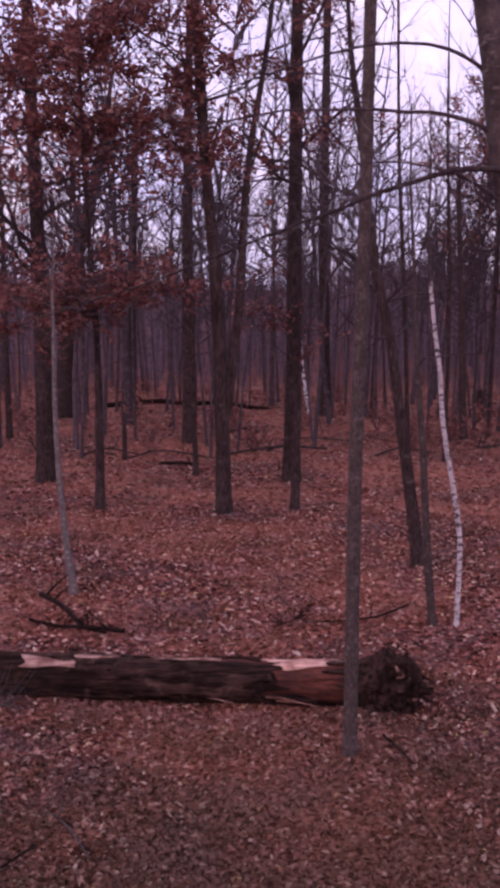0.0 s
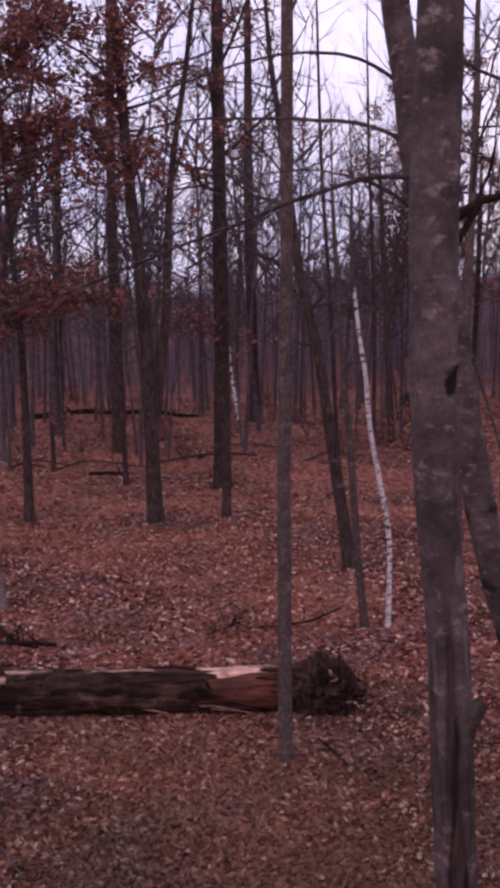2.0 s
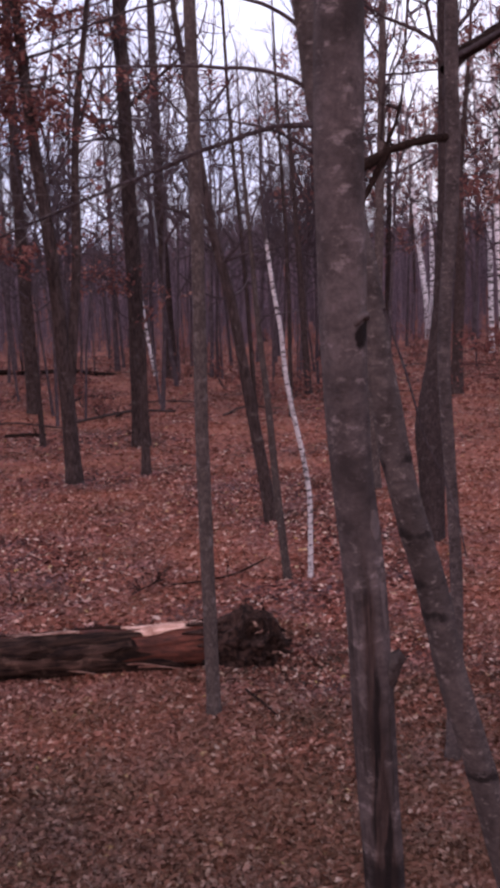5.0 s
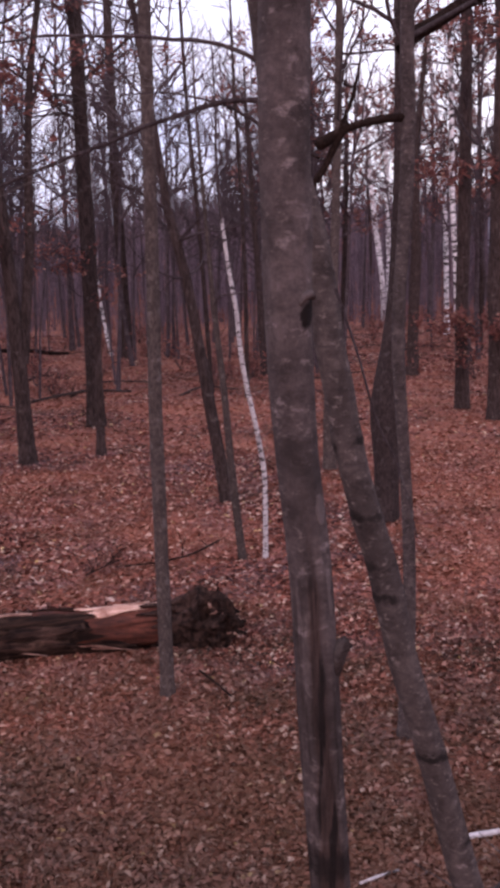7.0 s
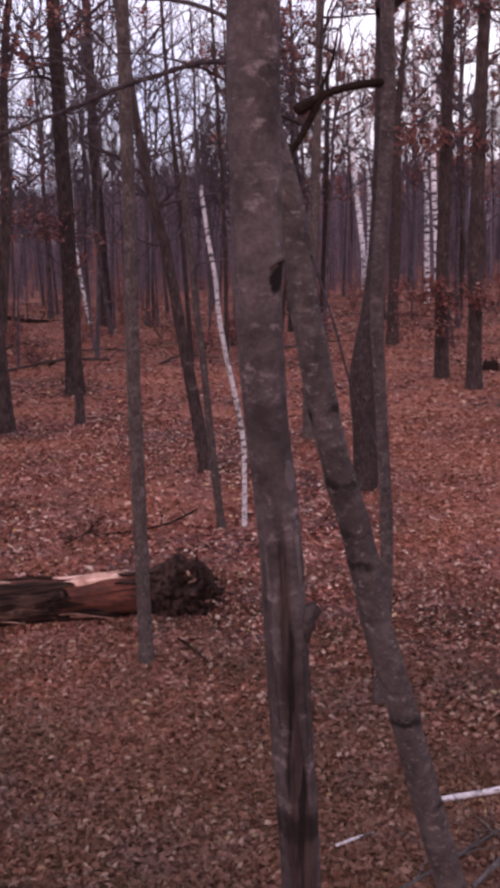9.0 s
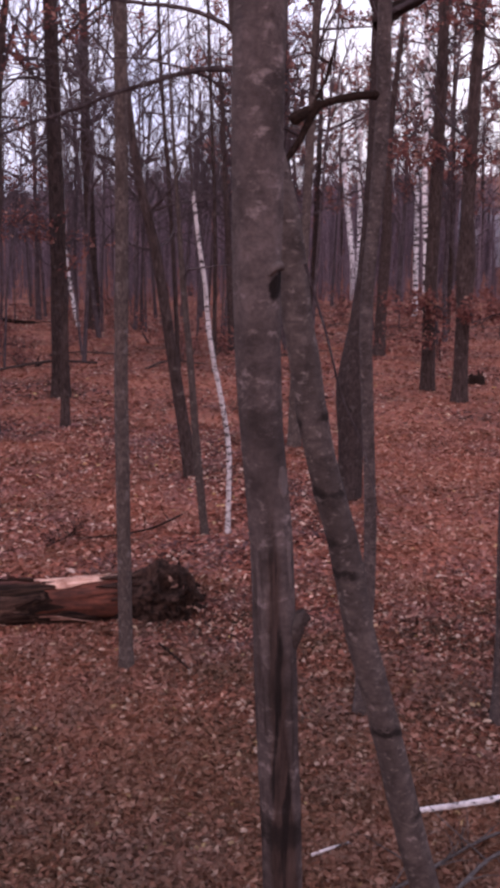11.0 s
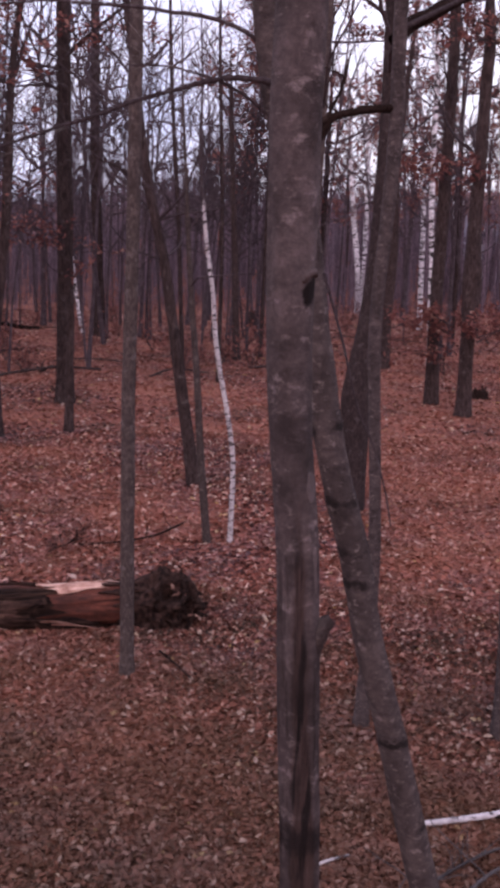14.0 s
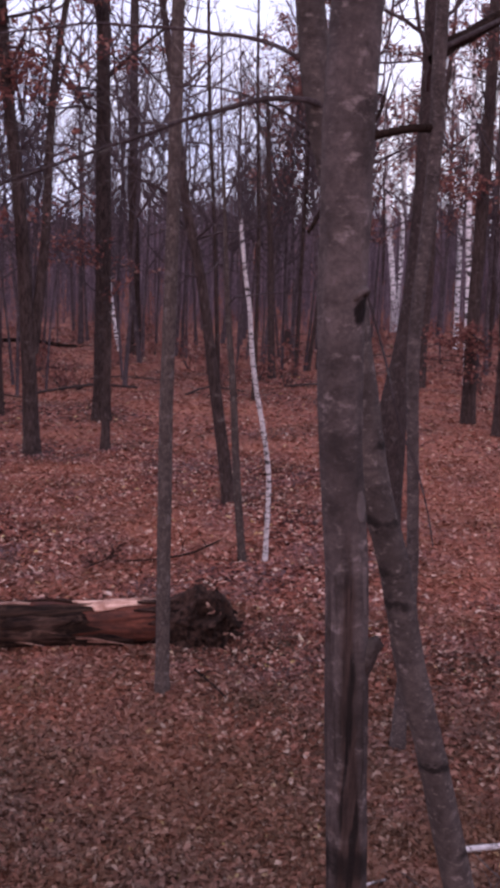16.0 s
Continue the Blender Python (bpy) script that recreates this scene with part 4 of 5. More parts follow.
# ---- fallen log ----
def make_log():
    log = thing("fallen_log", (0, 12.55, 0.0), "rotting fallen tree trunk, bark stripped in places to red wood", "log")
    rng = random.Random(60)

    def centre(x):
        return np.array([x, (12.46 - 0.075 * x) - 12.55, 0.275 + 0.01 * math.sin(x * 1.3)])

    def shell(x0, x1, lo, hi, radius, ragged, step=0.05, turn=5):
        """A curved slab of the trunk's outside between the angles lo and hi (degrees, 0 towards the camera, 90 up)."""
        b = Build()
        xs = np.arange(x0, x1 + 1e-6, step)
        k = max(3, int((hi - lo) / turn))
        closed = hi - lo >= 359
        v = []
        for x in xs:
            c = centre(x)
            l = lo + (0 if closed else ragged * noise.noise((x * 2.2, lo * 0.1, 4)))
            h = hi + (0 if closed else ragged * noise.noise((x * 2.2, hi * 0.1, 9)))
            for j in range(k):
                a = radians(l + (h - l) * j / (k if closed else k - 1))
                rr = radius(x) * (1 + 0.1 * noise.noise((x * 1.2, math.cos(a) * 2, math.sin(a) * 2)) + 0.05 * noise.noise((x * 2.0, math.cos(a) * 7, math.sin(a) * 7)))
                xx = x + (0 if closed else 0.4 * (noise.noise((a * 4, x0, 2)) + 0.5 * noise.noise((a * 13, x0, 7))) * max(0.0, 1 - 5 * min(x - xs[0], xs[-1] - x)))
                v.append((xx, c[1] - rr * math.cos(a), c[2] + rr * math.sin(a)))
        n = k if closed else k - 1
        b.add(v, [(i * k + j, (i + 1) * k + j, (i + 1) * k + (j + 1) % k, i * k + (j + 1) % k) for i in range(len(xs) - 1) for j in range(n)])
        return b

    core = part("heartwood", shell(-6.5, 1.5, 0, 360, lambda x: 0.27 + 0.02 * max(0, x - 1.2), 0), HEARTWOOD, log, "bare reddish-orange wood")
    core.data.shade_smooth()

    def slab(name, x0, x1, lo, hi, r, mat, ragged, thick, label=""):
        ob = part(name, shell(x0, x1, lo, hi, lambda x: r, ragged), mat, log, label)
        s = ob.modifiers.new("thickness", "SOLIDIFY")
        s.thickness, s.offset = thick, -1
        return ob

    slab("inner_bark", -6.5, 0.38, -66, 80, 0.29, INNER_BARK, 18, 0.012, "dark damp inner bark")
    for n in range(16):
        x0 = -6.4 + 6.0 * (n + rng.random()) / 16
        x1 = min(0.42, x0 + rng.uniform(0.8, 2.2))
        lo = rng.uniform(-62, 40)
        slab("bark_plate", x0, x1, lo, min(80, lo + rng.uniform(20, 44)), rng.uniform(0.298, 0.315), LOG_BARK, 24, 0.014, "dark furrowed bark plate" if n == 0 else "")
    slab("bark_slab", -6.5, -1.9, 80, 230, 0.3, LOG_BARK, 30, 0.028)
    slab("bark_slab", -1.7, 0.1, 92, 230, 0.3, LOG_BARK, 25, 0.028)
    slab("bark_slab", -0.2, 0.95, -75, -26, 0.312, LOG_BARK, 18, 0.03)
    slab("bark_slab", 1.25, 1.6, -80, 240, 0.3, ROOT_WOOD, 35, 0.03, "dark rotten bark at the broken end")
    slab("bare_patch", 0.3, 1.02, 54, 125, 0.288, FRESH_WOOD, 22, 0.01, "pale freshly bared wood")
    slab("bare_patch", 1.0, 1.3, 76, 110, 0.29, FRESH_WOOD, 14, 0.01)
    slab("bare_patch", -3.0, -2.3, 40, 64, 0.312, STALE_WOOD, 16, 0.012, "pale freshly bared wood")
    slab("bare_patch", -2.3, -1.75, 74, 88, 0.304, STALE_WOOD, 8, 0.012)
    slab("bare_patch", -1.3, -0.5, 76, 88, 0.306, STALE_WOOD, 8, 0.012)
    # splinters along the lower edge
    for x0, x1, z in ((0.35, 1.0, 0.12), (0.2, 0.75, 0.17), (-0.9, -0.2, 0.16)):
        b = Build()
        line = curve([(x0, centre(x0)[1] - 0.27, z), ((x0 + x1) / 2, centre(x0)[1] - 0.32, z - 0.015), (x1, centre(x1)[1] - 0.35, z - 0.06)], 0.06)
        b.tube(line, np.linspace(0.018, 0.006, len(line)), 5, 0.3, rng, True)
        part("splinter", b, STALE_WOOD, log, "pale torn strip of wood")
    # broken root end: flared, rotten through, with two dark holes in its side
    holes = ((1.86, 30, 0.14, 19, 0.2), (2.07, 0, 0.09, 24, 0.2), (1.98, -36, 0.07, 13, 0.14))
    b = Build()
    k, v, rings = 84, [], 44
    for i in range(rings):
        u = i / (rings - 1)
        x = 1.3 + 0.96 * u
        swell = 0.27 + 0.07 * math.sin(min(1.0, u * 1.3) * 2.2)
        closing = math.sqrt(max(0.0, 1.0 - max(0.0, (u - 0.72) / 0.28) ** 2)) * 0.92 + 0.08
        c = centre(x)
        for j in range(k):
            a = 2 * math.pi * j / k
            q, deg = (math.cos(a), math.sin(a)), (math.degrees(a) + 180) % 360 - 180
            lump = 0.2 * noise.noise((q[0] * 1.8, q[1] * 1.8, x * 2.0)) + 0.12 * noise.noise((q[0] * 5, q[1] * 5, x * 6 + 3)) + 0.05 * noise.noise((q[0] * 12, q[1] * 12, x * 13))
            rr = (swell + lump * min(1.0, u * 2.5)) * closing
            for hx, ha, wx, wa, deep in holes:
                d = ((x - hx) / wx) ** 2 + ((deg - ha) / wa) ** 2
                rr += 0.05 * math.exp(-((d - 1.5) / 0.5) ** 2) - deep * math.exp(-d * d)
            lift = 0.13 * max(0.0, q[1]) * math.exp(-((u - 0.62) / 0.2) ** 2)
            v.append((x + 0.08 * noise.noise((q[0] * 3, q[1] * 3, 6)) * u, c[1] - rr * q[0], max(0.0, c[2] + rr * q[1] + lift)))
    b.add(v, [(i * k + j, (i + 1) * k + j, (i + 1) * k + (j + 1) % k, i * k + (j + 1) % k) for i in range(rings - 1) for j in range(k)] + [tuple((rings - 1) * k + j for j in range(k))])
    part("root_mass", b, ROOT_WOOD, log, "dark rotten hollow root end", smooth=True)
    for n in range(20):
        a = radians(20 + 130 * (n + rng.random()) / 20)
        x = rng.uniform(1.75, 2.15)
        c, rr = centre(x), 0.33
        b = Build()
        line = bend(rng, c + np.array([0, -rr * math.cos(a) * 0.8, rr * math.sin(a) * 0.8 + 0.05]), (rng.uniform(-0.3, 0.8), -math.cos(a) * 0.4, math.sin(a)), rng.uniform(0.1, 0.26), 6, -0.02, 0.35)
        line = curve(line, 0.025)
        b.tube(line, np.linspace(rng.uniform(0.025, 0.055), 0.006, len(line)), 7, 0.4, rng, True)
        part("root_stub", b, ROOT_WOOD, log)
    for n in range(6):
        c = centre(2.16)
        b = Build()
        line = bend(rng, c + np.array([rng.uniform(-0.02, 0.06), rng.uniform(-0.25, 0.1), rng.uniform(-0.12, 0.16)]), (1, rng.uniform(-0.6, 0.2), rng.uniform(-0.6, 0.2)), rng.uniform(0.12, 0.26), 5, -0.05, 0.3)
        line[:, 2] = np.maximum(line[:, 2], 0.05)
        b.tube(curve(line, 0.03), np.linspace(0.06, 0.012, len(curve(line, 0.03))), 8, 0.4, rng, True)
        part("root_stub", b, DEAD, log)
    # torn brown shreds round the holes
    for n, (hx, ha, g) in enumerate(((1.86, 30, 70), (1.86, 30, 30), (2.0, 12, 200), (2.07, 0, 100), (2.02, -30, 60), (2.07, 0, -40))):
        x, a = hx + 0.14 * math.cos(radians(g)), radians(ha + 21 * math.sin(radians(g)))
        c, rr = centre(x), 0.33
        b = Build()
        line = bend(rng, (x, c[1] - rr * math.cos(a), c[2] + rr * math.sin(a)), (rng.uniform(-1, 1), -0.3, rng.uniform(-0.6, 0.6)), rng.uniform(0.07, 0.15), 5, 0, 0.35)
        line = curve(line, 0.015)
        b.tube(line, np.linspace(rng.uniform(0.014, 0.024), 0.004, len(line)), 7, 0.5, rng, True)
        part("torn_wood", b, STALE_WOOD, log, "pale brown torn edge of the hollow" if n == 0 else "")


make_log()


# ---- sticks and fallen branches ----
def stick(name, points, r0, r1, material, label, category="stick", seed=1, twigs=0, size=0.4):
    rng = random.Random(seed)
    base = np.array(points[0])
    ob = thing(name, (base[0], base[1], land(base[0], base[1])), label, category)
    line = curve([np.array(p) - (base[0], base[1], 0) for p in points], 0.08)
    b = Build()
    rad = np.linspace(r0, r1, len(line))
    b.tube(line, rad, 9, 0.1, rng, True)
    part("stem", b, material, ob)
    if twigs:
        b = Build()
        for k in range(twigs):
            i = rng.randint(1, len(line) - 2)
            branches(b, rng, line[i], (rng.uniform(-1, 1), rng.uniform(-0.6, 0.6), rng.uniform(0.1, 0.8)), size * rng.uniform(0.5, 1.3), rad[i] * 0.5, 1, 0.0, 5, 3)
        part("twig_spray", b, material, ob, kind="stuff")


stick("birch_stick", [(3.2, 7.14, 0.05), (3.7, 7.14, 0.055), (4.3, 7.15, 0.06), (5.2, 7.1, 0.05)], 0.026, 0.032, BIRCH, "white birch stick lying on leaf litter")
stick("birch_stick", [(2.2, 6.8, 0.03), (2.35, 6.84, 0.035), (2.55, 6.89, 0.03)], 0.014, 0.011, BIRCH, "short white birch stick half under leaves")
stick("birch_stick", [(3.02, 6.78, 0.03), (3.1, 6.8, 0.03)], 0.018, 0.016, BIRCH, "short white birch stick half under leaves")
stick("fallen_branch", [(2.3, 6.05, 0.04), (3.0, 6.35, 0.06), (3.6, 6.6, 0.08), (4.3, 6.75, 0.1)], 0.018, 0.01, GREY_WOOD, "grey twiggy fallen branch on leaves", "branch", 71, 9, 0.5)
stick("fallen_branch", [(3.0, 6.0, 0.04), (3.7, 6.4, 0.07), (4.6, 6.3, 0.1)], 0.018, 0.01, GREY_WOOD, "grey twiggy fallen branch on leaves", "branch", 72, 9, 0.5)
stick("fallen_branch", [(-3.65, 15.75, 0.12), (-3.1, 15.45, 0.1), (-2.6, 15.3, 0.13), (-2.0, 15.2, 0.1)], 0.028, 0.038, DEAD, "dark broken fallen branch behind the log", "branch", 73, 7, 0.5)
stick("fallen_branch", [(-3.7, 16.9, 0.25), (-3.2, 16.3, 0.2), (-2.7, 15.5, 0.1), (-2.3, 15.2, 0.08)], 0.05, 0.03, DEAD, "dark rotten branch leaning on another", "branch", 74, 6, 0.5)
stick("fallen_branch", [(0.9, 15.9, 0.04), (1.5, 15.9, 0.05), (2.2, 16.1, 0.08), (2.75, 16.4, 0.2)], 0.012, 0.02, DEAD, "thin dark fallen branch on leaves", "branch", 75, 5, 0.5)
stick("fallen_branch", [(0.4, 15.6, 0.04), (0.8, 15.9, 0.1), (1.1, 16.1, 0.14)], 0.012, 0.008, DEAD, "tangle of dark twigs behind the log", "branch", 76, 26, 0.55)
stick("dead_stalk", [(-1.55, 16.0, 0.0), (-1.56, 16.0, 0.45), (-1.53, 16.0, 0.85)], 0.009, 0.005, TWIG, "thin dead stalk standing in leaf litter", "stalk", 77, 4, 0.3)
stick("downed_log", [(-10.2, 67.4, 0.2), (-6.5, 66.9, 0.55), (-4.4, 66.9, 0.42), (-1.8, 66.7, 0.45), (0.2, 66.5, 0.15), (1.3, 66.3, 0.1)], 0.19, 0.13, DEAD, "long fallen trunk far off across the wood", "log", 78, 5, 1.2)
stick("downed_log", [(-1.0, 39.5, 0.1), (1.4, 40.3, 0.35), (3.3, 41.2, 0.15)], 0.06, 0.05, SCAR_BARK, "thin fallen trunk on leaf litter", "log", 79, 3, 0.8)
stick("downed_log", [(-3.4, 36.6, 0.08), (-2.6, 36.4, 0.12), (-1.9, 36.3, 0.08)], 0.07, 0.06, DEAD, "short fallen branch on leaf litter", "log", 80, 2, 0.5)

stick("fallen_branch", [(-2.6, 7.9, 0.03), (-2.24, 8.25, 0.06), (-1.98, 8.72, 0.05)], 0.02, 0.011, DEAD, "dark fallen twig on leaf litter", "branch", 83, 4, 0.35)
stick("fallen_branch", [(-3.5, 12.1, 0.03), (-3.2, 12.05, 0.08), (-2.9, 12.0, 0.04)], 0.01, 0.007, GREY_WOOD, "small grey dead twigs before the log", "branch", 84, 22, 0.55)
stick("grey_stick", [(-1.92, 9.25, 0.04), (-1.7, 8.9, 0.06), (-1.45, 8.45, 0.04)], 0.012, 0.008, GREY_WOOD, "weathered grey stick on leaf litter", "stick", 86, 2, 0.25)
stick("fallen_branch", [(1.62, 11.3, 0.03), (1.75, 10.8, 0.05), (1.9, 10.3, 0.03)], 0.014, 0.01, DEAD, "dark fallen twig on leaf litter", "branch", 85, 4, 0.35)

rl = random.Random(500)
for n in range(14):
    a, r = radians(rl.uniform(-9, 24)), rl.uniform(34, 72)
    x, y, d, w = r * math.sin(a), r * math.cos(a), rl.uniform(0.6, 1.9), rl.uniform(-0.5, 0.5)
    stick("fallen_branch", [(x - d, y - w, land(x - d, y - w) + 0.05), (x - 0.2 * d, y, land(x, y) + rl.uniform(0.08, 0.4)), (x + d, y + w, land(x + d, y + w) + 0.06)], rl.uniform(0.03, 0.07), 0.025, SCAR_BARK,
          "bare fallen branch lying on far leaf litter", "branch", 510 + n, 3, 0.8)


def stump():
    ob = thing("burnt_stump", (16.55, 32.8, land(16.5, 32.8)), "low blackened jagged stump on leaf litter", "stump")
    rng = random.Random(90)
    b = Build()
    path = curve([(0, 0, -0.05), (0, 0, 0.15), (0.02, 0, 0.32)], 0.06)
    b.tube(path, np.linspace(0.34, 0.28, len(path)), 18, 0.2, rng, True)
    for k in range(7):
        x = -0.25 + 0.08 * k
        line = bend(rng, (x, rng.uniform(-0.1, 0.1), 0.25), (rng.uniform(-0.2, 0.2), 0, 1), rng.uniform(0.1, 0.28), 3, 0, 0.1)
        b.tube(line, np.linspace(0.06, 0.015, 4), 6, 0.2, rng)
    part("stump_wood", b, DEAD, ob)


stump()


# ---- hanging withered leaves on low boughs ----
def spray(y, x, z, width, depth, height, count, seed, host_x, label="spray of withered red-brown leaves on thin twigs"):
    """A bough that reaches from a trunk at host_x, with dry leaves along it."""
    rng, nr, count = random.Random(seed), np.random.default_rng(seed), int(count * (1.0 if z > 8.5 else 0.88))
    ob = thing("leafy_bough", (host_x, y, 0), label, "bough", "withered boughs")
    b, tips = Build(), []
    for k in range(5):
        zz = z + rng.uniform(-0.4, 0.4) * height
        side = 1 if k % 2 else -1
        end = x - host_x + side * width * rng.uniform(0.25, 0.5)
        line = curve([(0, 0, zz - 0.25), (end * 0.5, rng.uniform(-depth, depth) * 0.5, zz + 0.1), (end, rng.uniform(-depth, depth), zz)], 0.3)
        b.tube(line, np.linspace(0.022, 0.006, len(line)), 5)
        for i in range(1, len(line)):
            if abs(line[i][0] + host_x - x) < width * 0.55:
                branches(b, rng, line[i], (rng.uniform(-1, 1), rng.uniform(-1, 1), rng.uniform(-0.3, 0.5)), rng.uniform(0.3, 0.7) * min(1.0, width), 0.008, 1, 0, 5, 4, tips)
    part("twig_spray", b, TWIG, ob, kind="stuff")
    tips = np.array(tips)
    place = tips[nr.integers(0, len(tips), count)] + nr.normal(0, 0.1, (count, 3))
    lb = Build()
    scatter_leaves(lb, place, nr.uniform(0.1, 0.2, count), nr, 0.2)
    part("leaves", lb, RED_LEAF, ob, smooth=False)


spray(30.4, 13.6, 3.1, 3.0, 0.8, 0.8, 900, 101, 14.0)
spray(30.6, 13.0, 2.1, 1.8, 0.6, 0.8, 260, 102, 14.0)
spray(28.2, 14.9, 2.8, 3.2, 0.8, 0.7, 800, 126, 14.0)
spray(30.8, 12.9, 8.0, 1.9, 0.6, 1.0, 420, 127, 14.0)
spray(28.6, 14.0, 7.6, 1.4, 0.5, 0.8, 260, 128, 14.0)
spray(45.0, 19.5, 8.8, 5.0, 1.5, 2.4, 700, 103, 19.1)
spray(32.2, 1.4, 4.6, 2.2, 0.6, 1.6, 150, 104, 1.45)
spray(44.0, 1.0, 7.6, 3.0, 0.8, 1.0, 260, 105, -2.8)
spray(36.0, 2.9, 5.0, 1.5, 0.5, 0.6, 70, 106, 1.5)
spray(24.0, -5.6, 5.3, 4.5, 1.0, 1.6, 900, 107, -4.2)
spray(25.0, -3.6, 5.9, 3.4, 1.0, 1.2, 700, 108, -4.2)
spray(24.5, -6.3, 6.2, 3.0, 1.0, 1.4, 600, 109, -6.8)
spray(26.0, -2.6, 9.6, 4.2, 1.0, 0.9, 500, 110, -4.3)
spray(25.8, -1.7, 10.4, 2.6, 0.8, 1.0, 420, 111, -4.3)
spray(26.6, -2.9, 10.3, 2.6, 0.8, 0.8, 300, 112, -4.3)
spray(25.4, -4.3, 11.8, 3.2, 0.8, 1.0, 600, 113, -4.3)
spray(26.2, -5.6, 10.6, 2.6, 0.8, 1.0, 500, 114, -4.3)
spray(25.8, -2.7, 6.9, 1.6, 0.8, 0.7, 160, 116, -4.3)
spray(26.6, -5.0, 6.6, 2.4, 0.8, 1.0, 420, 117, -4.3)
spray(25.4, -5.8, 5.9, 2.2, 0.8, 1.0, 420, 118, -4.3)
spray(26.2, -3.5, 5.9, 2.2, 0.8, 1.0, 380, 119, -4.3)
spray(25.0, -2.5, 6.2, 1.8, 0.8, 1.0, 260, 120, -4.3)
spray(25.8, -4.4, 5.3, 2.2, 0.8, 1.0, 320, 121, -4.3)
spray(26.6, -6.0, 12.6, 2.6, 0.8, 1.0, 480, 122, -4.3)
spray(25.4, -2.9, 12.6, 3.0, 0.8, 1.0, 520, 123, -4.3)
spray(26.2, -1.4, 11.6, 1.8, 0.8, 1.0, 200, 124, -6.9)
spray(25.0, -6.3, 8.4, 2.0, 0.8, 1.0, 220, 125, -4.3)

spray(26.4, -1.9, 13.0, 3.6, 0.9, 1.2, 700, 140, -4.3)
spray(25.2, -0.8, 12.9, 2.4, 0.9, 1.0, 420, 141, -0.9)
spray(25.6, -3.4, 13.4, 3.4, 0.9, 1.2, 700, 142, -4.3)
spray(25.9, -1.4, 9.2, 2.6, 0.8, 1.0, 480, 143, -4.3)
spray(25.3, -3.9, 10.4, 3.4, 0.9, 1.2, 800, 144, -4.3)
spray(25.4, -1.9, 5.9, 2.6, 0.9, 1.0, 420, 146, -4.3)
spray(26.3, -4.6, 5.8, 3.4, 0.9, 1.2, 700, 147, -4.3)
spray(31.8, 0.4, 5.6, 1.8, 0.7, 0.8, 260, 148, 1.4)
spray(39.5, 17.4, 14.6, 4.0, 1.2, 2.0, 700, 150, 16.7)
spray(27.8, 13.0, 11.6, 1.8, 0.7, 1.2, 320, 151, 14.0)
spray(36.0, 13.0, 13.6, 3.0, 1.0, 1.6, 420, 152, 14.0)
spray(31.8, 0.2, 13.4, 3.2, 0.9, 1.4, 520, 160, 1.45)
spray(26.2, -1.3, 11.2, 2.4, 0.8, 1.2, 420, 161, -1.1)
spray(31.4, -0.9, 10.6, 2.8, 0.8, 1.4, 420, 162, 1.45)
spray(32.0, 2.6, 15.0, 3.0, 0.9, 1.4, 420, 163, 1.5)
spray(31.6, 3.3, 11.4, 2.4, 0.8, 1.2, 260, 164, 1.5)
spray(26.4, -2.2, 12.2, 2.6, 0.8, 1.4, 420, 165, -1.2)

def make_shrubs():
    """Low leafy shrubs with dry red leaves, scattered under the oaks."""
    rng = random.Random(400)
    models = []
    for k in range(4):
        nr = np.random.default_rng(400 + k)
        ob = thing("leafy_shrub", (0, 0, 0), "low shrub with dry red leaves in leaf litter", "shrub", "shrubs under the oaks")
        b, tips = Build(), []
        for _ in range(8):
            a = rng.uniform(0, 6.283)
            branches(b, rng, (0, 0, -0.03), (math.cos(a) * 0.6, math.sin(a) * 0.6, 1), rng.uniform(0.5, 1.5), 0.012, 1, 0.05, 4, 3, tips)
        part("stem", b, TWIG, ob)
        tips = np.array(tips)
        place = tips[nr.integers(0, len(tips), 90)] + nr.normal(0, 0.08, (90, 3))
        place[:, 2] = np.maximum(place[:, 2], 0.05)
        lb = Build()
        scatter_leaves(lb, place, nr.uniform(0.09, 0.17, 90), nr, 0.2)
        part("leaves", lb, RED_LEAF, ob, smooth=False)
        models.append(ob)
    for n in range(220):
        a, r = rng.uniform(-18, 33), rng.uniform(40, 92) if n < 100 else rng.uniform(80, 108)
        x, y = r * math.sin(radians(a)), r * math.cos(radians(a))
        ob = models[n] if n < 4 else copy_thing(models[n % 4], Matrix())
        ob.matrix_basis = Matrix.Translation((x, y, land(x, y))) @ Matrix.Rotation(rng.uniform(0, 6.28), 4, "Z") @ Matrix.Diagonal((*[rng.uniform(0.7, 1.5)] * 3, 1))


make_shrubs()


